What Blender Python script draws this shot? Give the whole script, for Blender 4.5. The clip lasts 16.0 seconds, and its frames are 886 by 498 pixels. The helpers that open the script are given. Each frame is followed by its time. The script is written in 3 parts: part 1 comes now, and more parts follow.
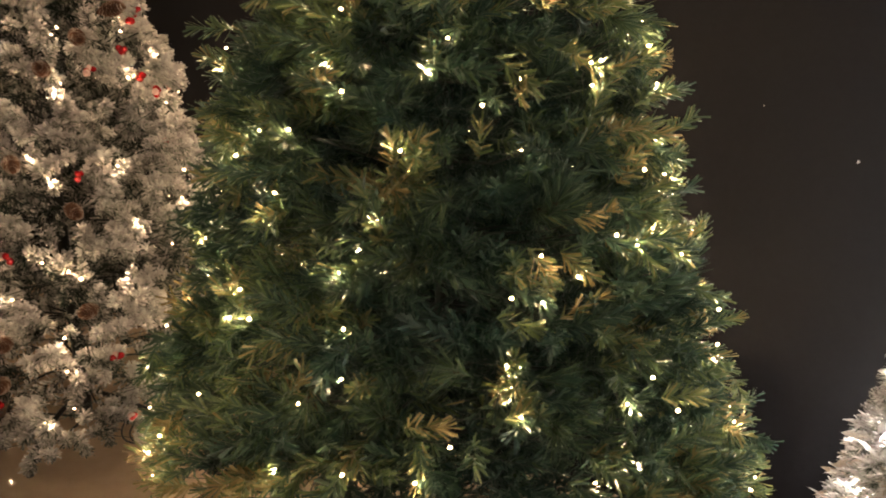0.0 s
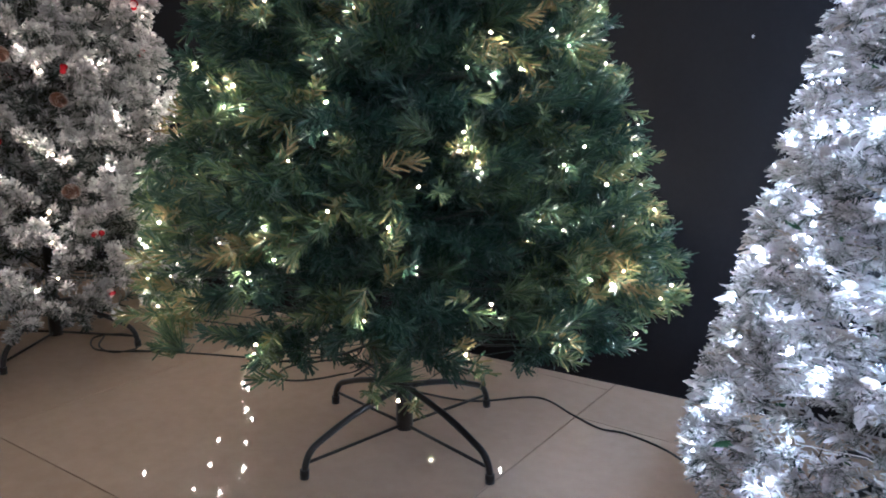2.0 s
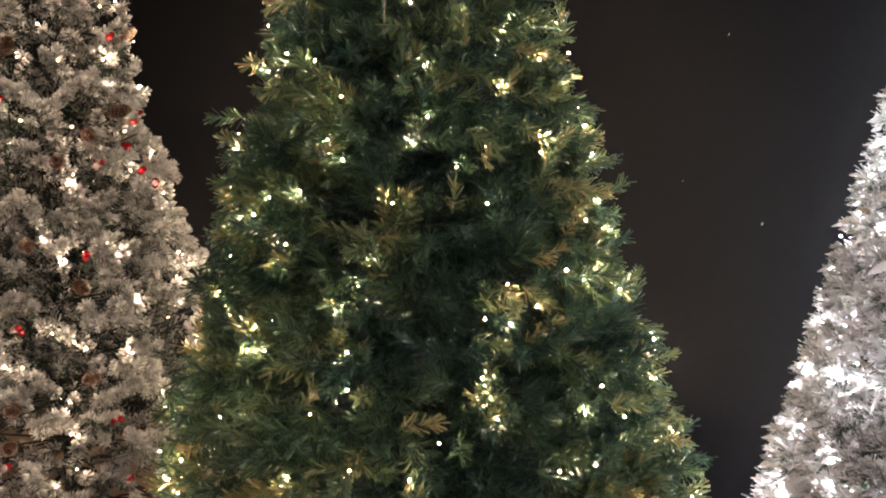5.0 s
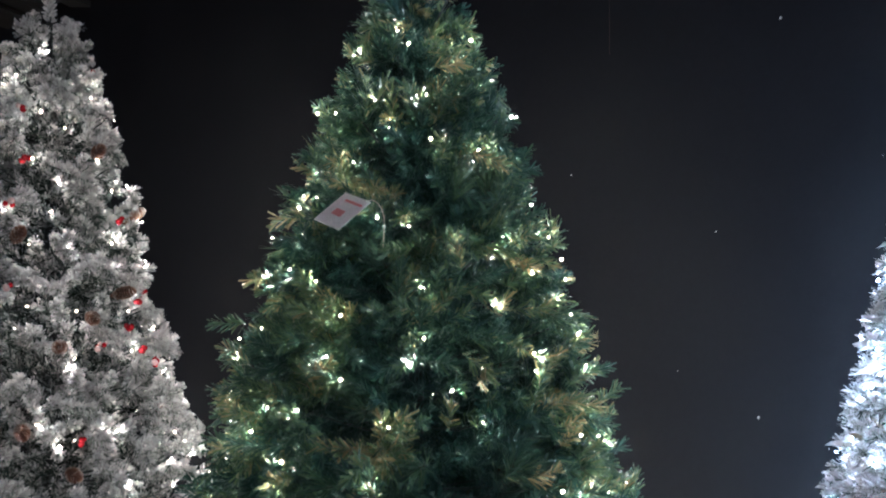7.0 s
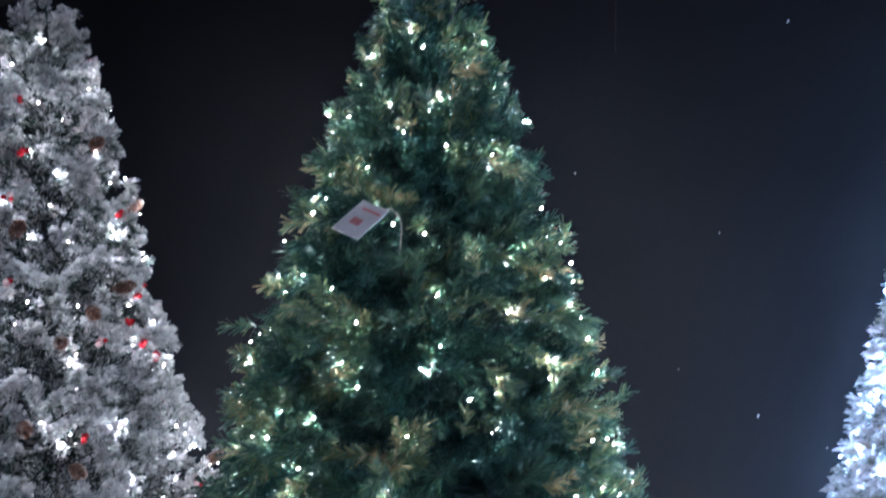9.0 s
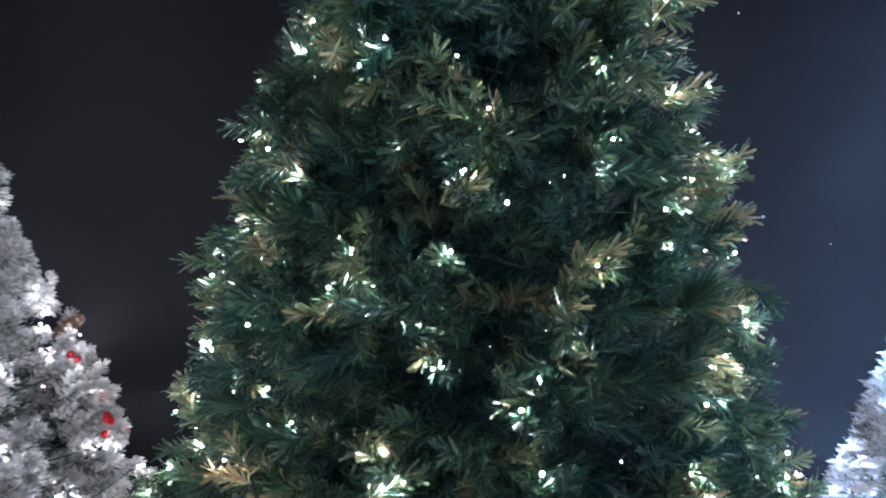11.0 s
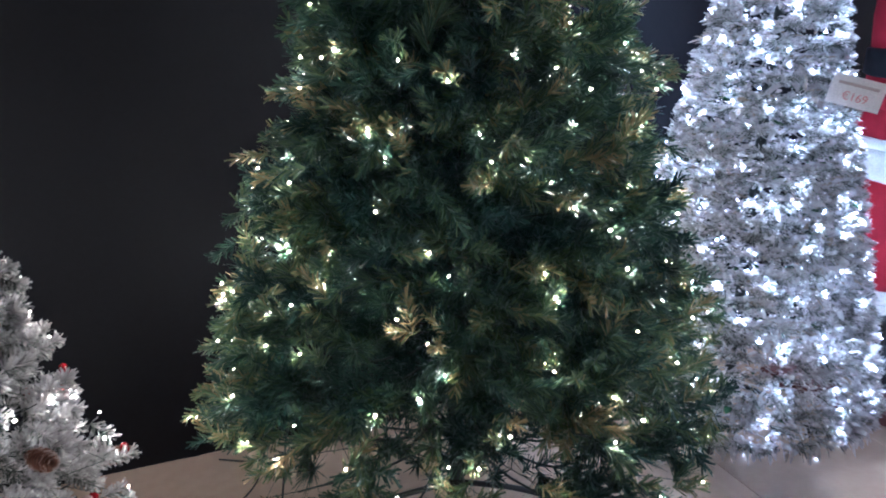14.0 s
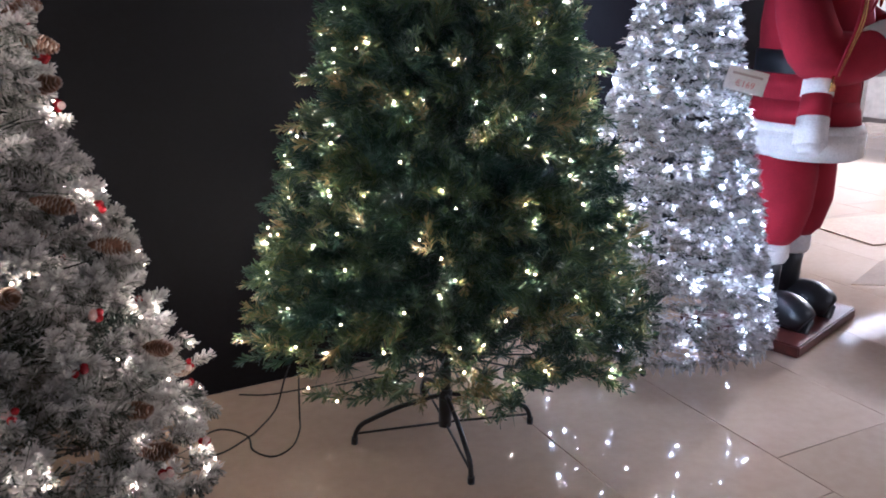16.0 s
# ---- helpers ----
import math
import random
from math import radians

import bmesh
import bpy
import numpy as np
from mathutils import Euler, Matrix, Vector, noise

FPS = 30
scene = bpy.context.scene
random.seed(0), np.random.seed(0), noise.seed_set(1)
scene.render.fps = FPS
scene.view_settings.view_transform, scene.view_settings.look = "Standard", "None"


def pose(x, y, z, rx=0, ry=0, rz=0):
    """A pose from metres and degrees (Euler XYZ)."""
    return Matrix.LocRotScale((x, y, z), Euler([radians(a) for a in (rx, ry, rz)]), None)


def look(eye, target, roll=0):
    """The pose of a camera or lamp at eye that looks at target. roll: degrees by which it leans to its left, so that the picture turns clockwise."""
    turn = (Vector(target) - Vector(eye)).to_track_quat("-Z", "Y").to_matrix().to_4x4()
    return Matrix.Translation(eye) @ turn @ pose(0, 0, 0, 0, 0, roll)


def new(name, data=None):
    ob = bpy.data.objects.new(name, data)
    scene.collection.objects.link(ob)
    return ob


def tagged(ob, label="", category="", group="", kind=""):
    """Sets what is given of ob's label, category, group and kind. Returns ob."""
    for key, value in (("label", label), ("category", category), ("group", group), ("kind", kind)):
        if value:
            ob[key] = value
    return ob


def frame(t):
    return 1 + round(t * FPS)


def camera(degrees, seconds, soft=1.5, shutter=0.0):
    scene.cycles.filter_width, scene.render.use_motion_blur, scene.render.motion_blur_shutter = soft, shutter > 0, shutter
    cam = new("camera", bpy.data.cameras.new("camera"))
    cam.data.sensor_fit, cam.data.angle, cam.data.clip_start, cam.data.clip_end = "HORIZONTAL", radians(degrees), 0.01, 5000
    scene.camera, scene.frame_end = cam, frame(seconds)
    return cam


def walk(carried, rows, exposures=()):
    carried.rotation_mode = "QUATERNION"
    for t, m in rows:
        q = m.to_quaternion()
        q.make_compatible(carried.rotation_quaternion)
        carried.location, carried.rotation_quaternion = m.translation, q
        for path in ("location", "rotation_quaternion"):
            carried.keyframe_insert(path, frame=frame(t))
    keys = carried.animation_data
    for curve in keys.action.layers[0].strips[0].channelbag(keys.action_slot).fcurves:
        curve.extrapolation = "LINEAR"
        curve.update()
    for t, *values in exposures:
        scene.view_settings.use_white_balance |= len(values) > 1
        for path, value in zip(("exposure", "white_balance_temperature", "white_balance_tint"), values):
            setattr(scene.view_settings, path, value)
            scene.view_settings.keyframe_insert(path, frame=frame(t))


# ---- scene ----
cam = camera(58.8, 16.0, soft=1.9, shutter=0.4)
PATH = [
    (0, (0.859, -1.208, 1.262), (-0.255, 0.356, 0.701), 0.3),
    (0.5, (0.857, -1.282, 1.154), (-0.279, 0.305, 0.718), 0.1),
    (1, (0.889, -1.389, 1.061), (-0.169, 0.251, 0.625), 0.5),
    (1.5, (0.947, -1.451, 0.963), (-0.062, 0.213, 0.503), 0.6),
    (2, (1.007, -1.493, 0.881), (-0.002, 0.179, 0.448), 0.5),
    (2.5, (1.025, -1.513, 0.899), (0.017, 0.168, 0.501), 0.4),
    (3, (1.01, -1.509, 0.964), (-0.001, 0.179, 0.604), 0.2),
    (3.5, (1.001, -1.496, 1.024), (-0.012, 0.194, 0.684), -0.0),
    (3.7, (1.003, -1.496, 1.041), (-0.016, 0.195, 0.721), 0.1),
    (5.8, (0.96, -1.458, 1.289), (-0.095, 0.224, 1.047), -0.5),
    (6, (0.96, -1.462, 1.305), (-0.095, 0.224, 1.093), -0.4),
    (6.5, (0.978, -1.474, 1.347), (-0.078, 0.222, 1.263), -0.3),
    (7, (0.991, -1.483, 1.381), (-0.062, 0.217, 1.407), -0.2),
    (7.5, (1.003, -1.494, 1.406), (-0.042, 0.209, 1.505), -0.2),
    (8, (1.012, -1.504, 1.432), (-0.028, 0.198, 1.587), -0.1),
    (8.5, (1.012, -1.512, 1.451), (-0.023, 0.194, 1.592), 0.1),
    (9, (0.934, -1.522, 1.442), (-0.075, 0.205, 1.406), 0.2),
    (9.5, (0.793, -1.506, 1.391), (-0.2, 0.221, 1.218), 0.1),
    (9.7, (0.719, -1.471, 1.365), (-0.25, 0.266, 1.148), 0.3),
    (11.8, (-0.142, -1.242, 1.315), (0.096, 0.673, 0.79), 1.4),
    (12, (-0.194, -1.213, 1.306), (0.147, 0.686, 0.779), 1.5),
    (12.5, (-0.383, -1.204, 1.296), (0.159, 0.641, 0.747), -0.5),
    (13, (-0.539, -1.256, 1.295), (0.146, 0.533, 0.718), 0.2),
    (13.5, (-0.666, -1.425, 1.293), (0.096, 0.328, 0.704), 0.7),
    (14, (-0.786, -1.551, 1.304), (0.036, 0.173, 0.709), 1.0),
    (14.5, (-0.94, -1.627, 1.296), (-0.015, 0.047, 0.713), 1.2),
    (15, (-1.067, -1.706, 1.292), (-0.074, -0.07, 0.711), 1.4),
    (15.5, (-1.136, -1.817, 1.291), (-0.138, -0.183, 0.715), 1.4),
    (16, (-1.182, -1.93, 1.282), (-0.193, -0.286, 0.719), 1.2),
]
# ---- exposure and the drift of the white balance ----
EXPOSURES = [
    (0, 0.18, 6700, 15),
    (0.5, 0.75, 4800, 10),
    (1, 0.25, 3900, 8),
    (1.5, 0.05, 7000, 18),
    (2, 0.15, 4500, 12),
    (2.5, 0.05, 7200, 17),
    (3, 0.15, 4400, 12),
    (3.5, 0.2, 4700, 14),
    (6, 0.4, 6000, 13),
    (6.5, 0.42, 3700, 3),
    (7, 0.55, 4300, 8),
    (7.5, 0.8, 8700, 24),
    (8.5, 0.85, 7800, 21),
    (9, 0.6, 3850, 12),
    (9.5, 0.4, 3900, 12),
    (12, 0.35, 4300, 16),
    (12.5, 0.4, 8800, 42),
    (13, 0.35, 8000, 38),
    (13.5, 0.35, 7000, 26),
    (14, 0.1, 4200, 14),
    (14.5, 0.1, 4600, 16),
    (15, -0.05, 6900, 22),
    (15.5, 0, 7300, 24),
    (16, -0.05, 4600, 18),
]
walk(cam, [(t, look(eye, target, roll)) for t, eye, target, roll in PATH], EXPOSURES)

world = bpy.data.worlds.new("world")
scene.world = world
world.use_nodes = True
world.node_tree.nodes["Background"].inputs["Color"].default_value = (0.5, 0.45, 0.4, 1)
world.node_tree.nodes["Background"].inputs["Strength"].default_value = 0.004

rng = np.random.default_rng(7)
rnd = random.Random(5)

# ---- materials ----


def material(name, colour, rough=0.5, metal=0.0, spec=0.5):
    m = bpy.data.materials.new(name)
    m.use_nodes = True
    b = m.node_tree.nodes["Principled BSDF"]
    b.inputs["Base Color"].default_value = (*colour, 1)
    b.inputs["Roughness"].default_value = rough
    b.inputs["Metallic"].default_value = metal
    b.inputs["Specular IOR Level"].default_value = spec
    return m


def nodes_of(m):
    return m.node_tree.nodes, m.node_tree.links, m.node_tree.nodes["Principled BSDF"]


def add_noise(m, scale, detail=4.0, stretch=(1, 1, 1), rough=0.6):
    n, l, _ = nodes_of(m)
    tc, mp, no = n.new("ShaderNodeTexCoord"), n.new("ShaderNodeMapping"), n.new("ShaderNodeTexNoise")
    mp.inputs["Scale"].default_value = stretch
    no.inputs["Scale"].default_value, no.inputs["Detail"].default_value = scale, detail
    no.inputs["Roughness"].default_value = rough
    l.new(tc.outputs["Object"], mp.inputs["Vector"])
    l.new(mp.outputs["Vector"], no.inputs["Vector"])
    return no.outputs["Fac"]


def ramp(m, fac, stops):
    n, l, _ = nodes_of(m)
    r = n.new("ShaderNodeValToRGB")
    while len(r.color_ramp.elements) < len(stops):
        r.color_ramp.elements.new(0.5)
    for e, (p, c) in zip(r.color_ramp.elements, stops):
        e.position, e.color = p, (*c, 1)
    l.new(fac, r.inputs["Fac"])
    return r.outputs["Color"]


def mix(m, fac, a, b, mode="MIX"):
    n, l, _ = nodes_of(m)
    x = n.new("ShaderNodeMix")
    x.data_type, x.blend_type = "RGBA", mode
    for i, v in ((0, fac), (6, a), (7, b)):
        if isinstance(v, (int, float)):
            x.inputs[i].default_value = v
        elif isinstance(v, tuple):
            x.inputs[i].default_value = (*v, 1)
        else:
            l.new(v, x.inputs[i])
    return x.outputs[2]


def bump(m, height, strength=0.2, distance=0.002):
    n, l, b = nodes_of(m)
    u = n.new("ShaderNodeBump")
    u.inputs["Strength"].default_value, u.inputs["Distance"].default_value = strength, distance
    l.new(height, u.inputs["Height"])
    l.new(u.outputs["Normal"], b.inputs["Normal"])


def to_colour(m, out):
    n, l, b = nodes_of(m)
    l.new(out, b.inputs["Base Color"])


def to_rough(m, fac, low, high):
    n, l, b = nodes_of(m)
    r = n.new("ShaderNodeMapRange")
    r.inputs["To Min"].default_value, r.inputs["To Max"].default_value = low, high
    l.new(fac, r.inputs["Value"])
    l.new(r.outputs["Result"], b.inputs["Roughness"])


def attribute(m, name):
    n, l, b = nodes_of(m)
    a = n.new("ShaderNodeAttribute")
    a.attribute_name = name
    return a.outputs["Fac"]


def noisy(name, dark, light, scale, rough=(0.4, 0.6), stretch=(1, 1, 1), bumps=0.15, dist=0.002, fine=8.0, spec=0.5):
    """Two scales of colour variation, roughness variation and relief."""
    m = material(name, light, spec=spec)
    big, small = add_noise(m, scale, 3.0, stretch), add_noise(m, scale * fine, 4.0, stretch)
    c = ramp(m, big, [(0.3, dark), (0.7, light)])
    c = mix(m, 0.35, c, ramp(m, small, [(0.3, tuple(v * 0.6 for v in dark)), (0.7, tuple(min(1, v * 1.2) for v in light))]))
    to_colour(m, c)
    to_rough(m, small, *rough)
    bump(m, small, bumps, dist)
    return m


MAT_WALL = noisy("charcoal wall paint", (0.0044, 0.0044, 0.0059), (0.0078, 0.0076, 0.0095), 1.3, (0.45, 0.62), bumps=0.25, dist=0.0015, fine=60, spec=0.16)
MAT_PALE = noisy("pale wall paint", (0.55, 0.5, 0.44), (0.7, 0.65, 0.58), 1.0, (0.6, 0.8))
MAT_GROUT = material("dark grout", (0.07, 0.05, 0.04), 0.8)
MAT_BOARD = noisy("weathered ceiling board", (0.012, 0.01, 0.009), (0.15, 0.135, 0.12), 3.0, (0.5, 0.8), (6, 0.7, 6), 0.4, 0.004, 6)
n, l, b = nodes_of(MAT_BOARD)
isl = n.new("ShaderNodeNewGeometry")
was = b.inputs["Base Color"].links[0].from_socket
to_colour(MAT_BOARD, mix(MAT_BOARD, 1.0, was, ramp(MAT_BOARD, isl.outputs["Random Per Island"], [(0.0, (0.12, 0.11, 0.1)), (0.6, (0.3, 0.28, 0.26)), (0.85, (1.0, 0.97, 0.94))]), "MULTIPLY"))
MAT_BLACKWOOD = noisy("blackened ceiling", (0.008, 0.007, 0.007), (0.02, 0.018, 0.016), 3.0, (0.6, 0.9))
MAT_STAND = noisy("black enamelled steel", (0.006, 0.006, 0.006), (0.014, 0.013, 0.013), 30, (0.25, 0.42))
MAT_TRUNK = noisy("dark painted pole", (0.01, 0.012, 0.01), (0.022, 0.025, 0.02), 25, (0.35, 0.55))
MAT_CABLE = material("dark rubber cable", (0.01, 0.01, 0.01), 0.45)
MAT_WIRE = material("green light wire", (0.008, 0.02, 0.01), 0.4)
MAT_BARK = noisy("brown twist of a twig", (0.05, 0.03, 0.018), (0.1, 0.055, 0.03), 60, (0.6, 0.8))
MAT_CARD = noisy("white card", (0.72, 0.68, 0.65), (0.82, 0.78, 0.75), 30, (0.35, 0.5), bumps=0.05)
MAT_PRINT = material("pink print", (0.62, 0.24, 0.22), 0.5)
MAT_GREYPRINT = material("faded print", (0.45, 0.36, 0.33), 0.6)
MAT_BERRY = noisy("red berry lacquer", (0.25, 0.008, 0.012), (0.42, 0.02, 0.025), 40, (0.18, 0.3))
MAT_FROSTBERRY = noisy("frosted berry", (0.5, 0.22, 0.2), (0.75, 0.6, 0.57), 50, (0.5, 0.7))
MAT_CORRUGATE = noisy("brown cardboard", (0.36, 0.25, 0.15), (0.48, 0.34, 0.21), 5, (0.7, 0.85), fine=12)
MAT_PLINTH = noisy("red-brown stained wood", (0.07, 0.018, 0.014), (0.14, 0.035, 0.026), 5, (0.3, 0.45), (1, 8, 8))
MAT_RED = noisy("red felt", (0.2, 0.007, 0.016), (0.3, 0.011, 0.024), 6, (0.75, 0.95), bumps=0.3, dist=0.002, fine=40, spec=0.25)
MAT_FLEECE = noisy("white fleece", (0.62, 0.57, 0.54), (0.78, 0.74, 0.7), 14, (0.8, 0.95), bumps=0.6, dist=0.004, fine=12, spec=0.2)
MAT_BLACK = noisy("black leatherette", (0.008, 0.008, 0.009), (0.02, 0.02, 0.022), 9, (0.22, 0.4), bumps=0.35, dist=0.004, fine=3)
MAT_MITTEN = noisy("dark green felt", (0.008, 0.03, 0.022), (0.015, 0.05, 0.036), 20, (0.8, 0.95))
MAT_GOLD = material("gold tinsel", (0.8, 0.5, 0.16), 0.25, 1.0)
MAT_ORANGE = noisy("orange disc", (0.72, 0.25, 0.08), (0.85, 0.34, 0.13), 20, (0.3, 0.4), bumps=0.05)
MAT_SPECK = material("bare plaster speck", (0.6, 0.58, 0.55), 0.8)
MAT_WHITEMETAL = material("white sheet metal", (0.7, 0.7, 0.7), 0.4)

# polished beige floor tile: cloudy mottling, each tile a little different
MAT_TILE = material("polished beige tile", (0.4, 0.32, 0.25), 0.1)
n, l, b = nodes_of(MAT_TILE)
oi = n.new("ShaderNodeObjectInfo")
cloud, vein = add_noise(MAT_TILE, 2.2, 6.0, (1, 1.6, 1)), add_noise(MAT_TILE, 26.0, 6.0)
c = ramp(MAT_TILE, cloud, [(0.28, (0.44, 0.325, 0.23)), (0.72, (0.58, 0.445, 0.33))])
c = mix(MAT_TILE, 0.25, c, ramp(MAT_TILE, vein, [(0.35, (0.34, 0.26, 0.19)), (0.65, (0.62, 0.51, 0.41))]))
c = mix(MAT_TILE, 0.5, c, ramp(MAT_TILE, oi.outputs["Random"], [(0.0, (0.47, 0.355, 0.26)), (1.0, (0.59, 0.46, 0.35))]))
to_colour(MAT_TILE, c)
to_rough(MAT_TILE, vein, 0.03, 0.07)



def see_through(m, share, lift=1.0):
    """Thin foil lets part of the light pass to its far side."""
    n, l, b = nodes_of(m)
    t, x = n.new("ShaderNodeBsdfTranslucent"), n.new("ShaderNodeMixShader")
    out = [k for k in n if k.type == "OUTPUT_MATERIAL"][0]
    l.new(b.inputs["Base Color"].links[0].from_socket, t.inputs["Color"])
    x.inputs["Fac"].default_value = share
    l.new(b.outputs["BSDF"], x.inputs[1])
    l.new(t.outputs["BSDF"], x.inputs[2])
    l.new(x.outputs["Shader"], out.inputs["Surface"])


# green plastic needles, from blue-green to olive, twig by twig, with bulb glow and inner shade in the tone
MAT_NEEDLE = material("green plastic needle", (0.03, 0.09, 0.04), 0.33)
tone = attribute(MAT_NEEDLE, "tone")
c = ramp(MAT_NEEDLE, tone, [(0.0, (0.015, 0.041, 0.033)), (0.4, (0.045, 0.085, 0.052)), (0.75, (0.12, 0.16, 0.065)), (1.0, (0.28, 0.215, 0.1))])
to_colour(MAT_NEEDLE, c)
see_through(MAT_NEEDLE, 0.22)

# flocked needles: white fibre over green
MAT_FLOCK = material("white flocked needle", (0.7, 0.68, 0.66), 0.9, spec=0.2)
c = ramp(MAT_FLOCK, attribute(MAT_FLOCK, "tone"), [(0.0, (0.018, 0.034, 0.024)), (0.25, (0.09, 0.1, 0.085)), (0.5, (0.33, 0.32, 0.3)), (1.0, (0.74, 0.72, 0.7))])
to_colour(MAT_FLOCK, c)

# flocked paper leaves: white, a few beige and green
MAT_LEAF = material("white flocked leaf", (0.75, 0.72, 0.72), 0.85, spec=0.25)
grain = add_noise(MAT_LEAF, 180, 3)
c = ramp(MAT_LEAF, attribute(MAT_LEAF, "tone"), [(0.0, (0.03, 0.09, 0.035)), (0.05, (0.05, 0.12, 0.05)), (0.1, (0.34, 0.27, 0.2)), (0.22, (0.5, 0.43, 0.36)), (0.4, (0.6, 0.57, 0.56)), (1.0, (0.82, 0.8, 0.8))])
c = mix(MAT_LEAF, 0.35, c, ramp(MAT_LEAF, grain, [(0.35, (0.3, 0.28, 0.27)), (0.6, (0.85, 0.83, 0.83))]), "MULTIPLY")
to_colour(MAT_LEAF, c)

MAT_CONE = material("brown pine cone scale", (0.14, 0.07, 0.035), 0.75)
c = ramp(MAT_CONE, attribute(MAT_CONE, "tone"), [(0.0, (0.07, 0.032, 0.018)), (0.6, (0.2, 0.1, 0.055)), (1.0, (0.62, 0.56, 0.52))])
to_colour(MAT_CONE, c)


def glowing(name, colour, strength):
    m = material(name, colour, 0.3)
    b = m.node_tree.nodes["Principled BSDF"]
    b.inputs["Emission Color"].default_value = (*colour, 1)
    b.inputs["Emission Strength"].default_value = strength
    return m


MAT_BULB_WARM = glowing("lit warm white bulb", (1.0, 0.66, 0.33), 22.0)
MAT_BULB_COOL = glowing("lit cool white bulb", (0.9, 0.97, 1.0), 28.0)
MAT_BULB_WARM.cycles.emission_sampling = MAT_BULB_COOL.cycles.emission_sampling = "NONE"
# glow of the unseen lamps that are added to light the shop
MAT_FILL = glowing("fill light diffuser", (1.0, 0.83, 0.66), 20)
MAT_FILL_SPOT = glowing("fill spot lamp", (1.0, 0.84, 0.68), 1000)
MAT_FILL_BRIGHT = glowing("bright fill light diffuser", (1.0, 0.81, 0.62), 36)
MAT_FILL_PANEL = glowing("fill panel", (1.0, 0.9, 0.8), 3.8)

# ---- mesh helpers ----


def from_bm(name, bm, *mats):
    me = bpy.data.meshes.new(name)
    bm.to_mesh(me)
    bm.free()
    for m in mats:
        me.materials.append(m)
    return me


def from_arrays(name, verts, faces, mat, tones=None):
    """A mesh from arrays: verts (n, 3), faces (m, k) with k corners each, tones: one value a vertex."""
    me = bpy.data.meshes.new(name)
    m, k = faces.shape
    me.vertices.add(len(verts))
    me.vertices.foreach_set("co", np.ascontiguousarray(verts, np.float32).ravel())
    me.loops.add(m * k)
    me.loops.foreach_set("vertex_index", np.ascontiguousarray(faces, np.int32).ravel())
    me.polygons.add(m)
    me.polygons.foreach_set("loop_start", np.arange(0, m * k, k, dtype=np.int32))
    me.update(calc_edges=True)
    if tones is not None:
        a = me.attributes.new("tone", "FLOAT", "POINT")
        a.data.foreach_set("value", np.ascontiguousarray(tones, np.float32))
    me.materials.append(mat)
    return me


def part(name, me, mat, parent, label="", at=(0, 0, 0), kind=""):
    """Links a mesh (or a bmesh) as one mesh object under a thing or a part."""
    if isinstance(me, bmesh.types.BMesh):
        me = from_bm(name, me, mat)
    ob = new(name, me)
    ob.parent = parent
    ob.location = at
    return tagged(ob, label=label, kind=kind)


def thing(name, at, label, category, group="", turn=0.0):
    ob = new(name)
    ob.matrix_basis = pose(*at, 0, 0, turn)
    ob.empty_display_size = 0.1
    return tagged(ob, label, category, group)


def smooth(bm):
    for f in bm.faces:
        f.smooth = True
    return bm


def box(bm, x0, x1, y0, y1, z0, z1, bevel=0.0, mat=0, turn=None):
    r = bmesh.ops.create_cube(bm, size=1)
    m = Matrix.Translation(((x0 + x1) / 2, (y0 + y1) / 2, (z0 + z1) / 2)) @ Matrix.Diagonal((x1 - x0, y1 - y0, z1 - z0, 1))
    bmesh.ops.transform(bm, matrix=(turn @ m) if turn else m, verts=r["verts"])
    faces = {f for v in r["verts"] for f in v.link_faces}
    for f in faces:
        f.material_index = mat
    if bevel:
        edges = {e for v in r["verts"] for e in v.link_edges}
        bmesh.ops.bevel(bm, geom=list(edges), offset=bevel, segments=2, affect="EDGES")
    return bm


def tube(bm, path, radii, sides=8, mat=0, squash=1.0):
    """A round rod along a path, with closed ends."""
    path = [Vector(p) for p in path]
    radii = radii if isinstance(radii, (list, tuple)) else [radii] * len(path)
    rings, side = [], None
    for i, p in enumerate(path):
        d = (path[min(i + 1, len(path) - 1)] - path[max(i - 1, 0)]).normalized()
        if side is None:
            side = d.orthogonal().normalized()
        side = (side - d * side.dot(d)).normalized()
        up = d.cross(side)
        rings.append([bm.verts.new(p + radii[i] * (math.cos(a) * side + squash * math.sin(a) * up)) for a in (2 * math.pi * k / sides for k in range(sides))])
    for a, b in zip(rings, rings[1:]):
        for k in range(sides):
            f = bm.faces.new((a[k], a[(k + 1) % sides], b[(k + 1) % sides], b[k]))
            f.material_index, f.smooth = mat, True
    for r in (rings[0][::-1], rings[-1]):
        bm.faces.new(r).material_index = mat
    return bm


def curve_points(points, steps=8):
    """A smooth line through the points (Catmull-Rom)."""
    p = [Vector(q) for q in points]
    p = [p[0] * 2 - p[1]] + p + [p[-1] * 2 - p[-2]]
    out = []
    for a, b, c, d in zip(p, p[1:], p[2:], p[3:]):
        for k in range(steps):
            t = k / steps
            out.append(0.5 * ((2 * b) + (c - a) * t + (2 * a - 5 * b + 4 * c - d) * t * t + (3 * b - 3 * c + d - a) * t ** 3))
    return out + [p[-2]]


# ---- the room ----
WALL_Y, CEILING_Z = 0.622, 2.48
TURN = radians(-3.4)


def floor_place(u, v):
    """From the tiles' own grid, whose corner lies by the stand of the green tree, to the room."""
    return (0.283 + u * math.cos(TURN) - v * math.sin(TURN), -0.1 + u * math.sin(TURN) + v * math.cos(TURN))


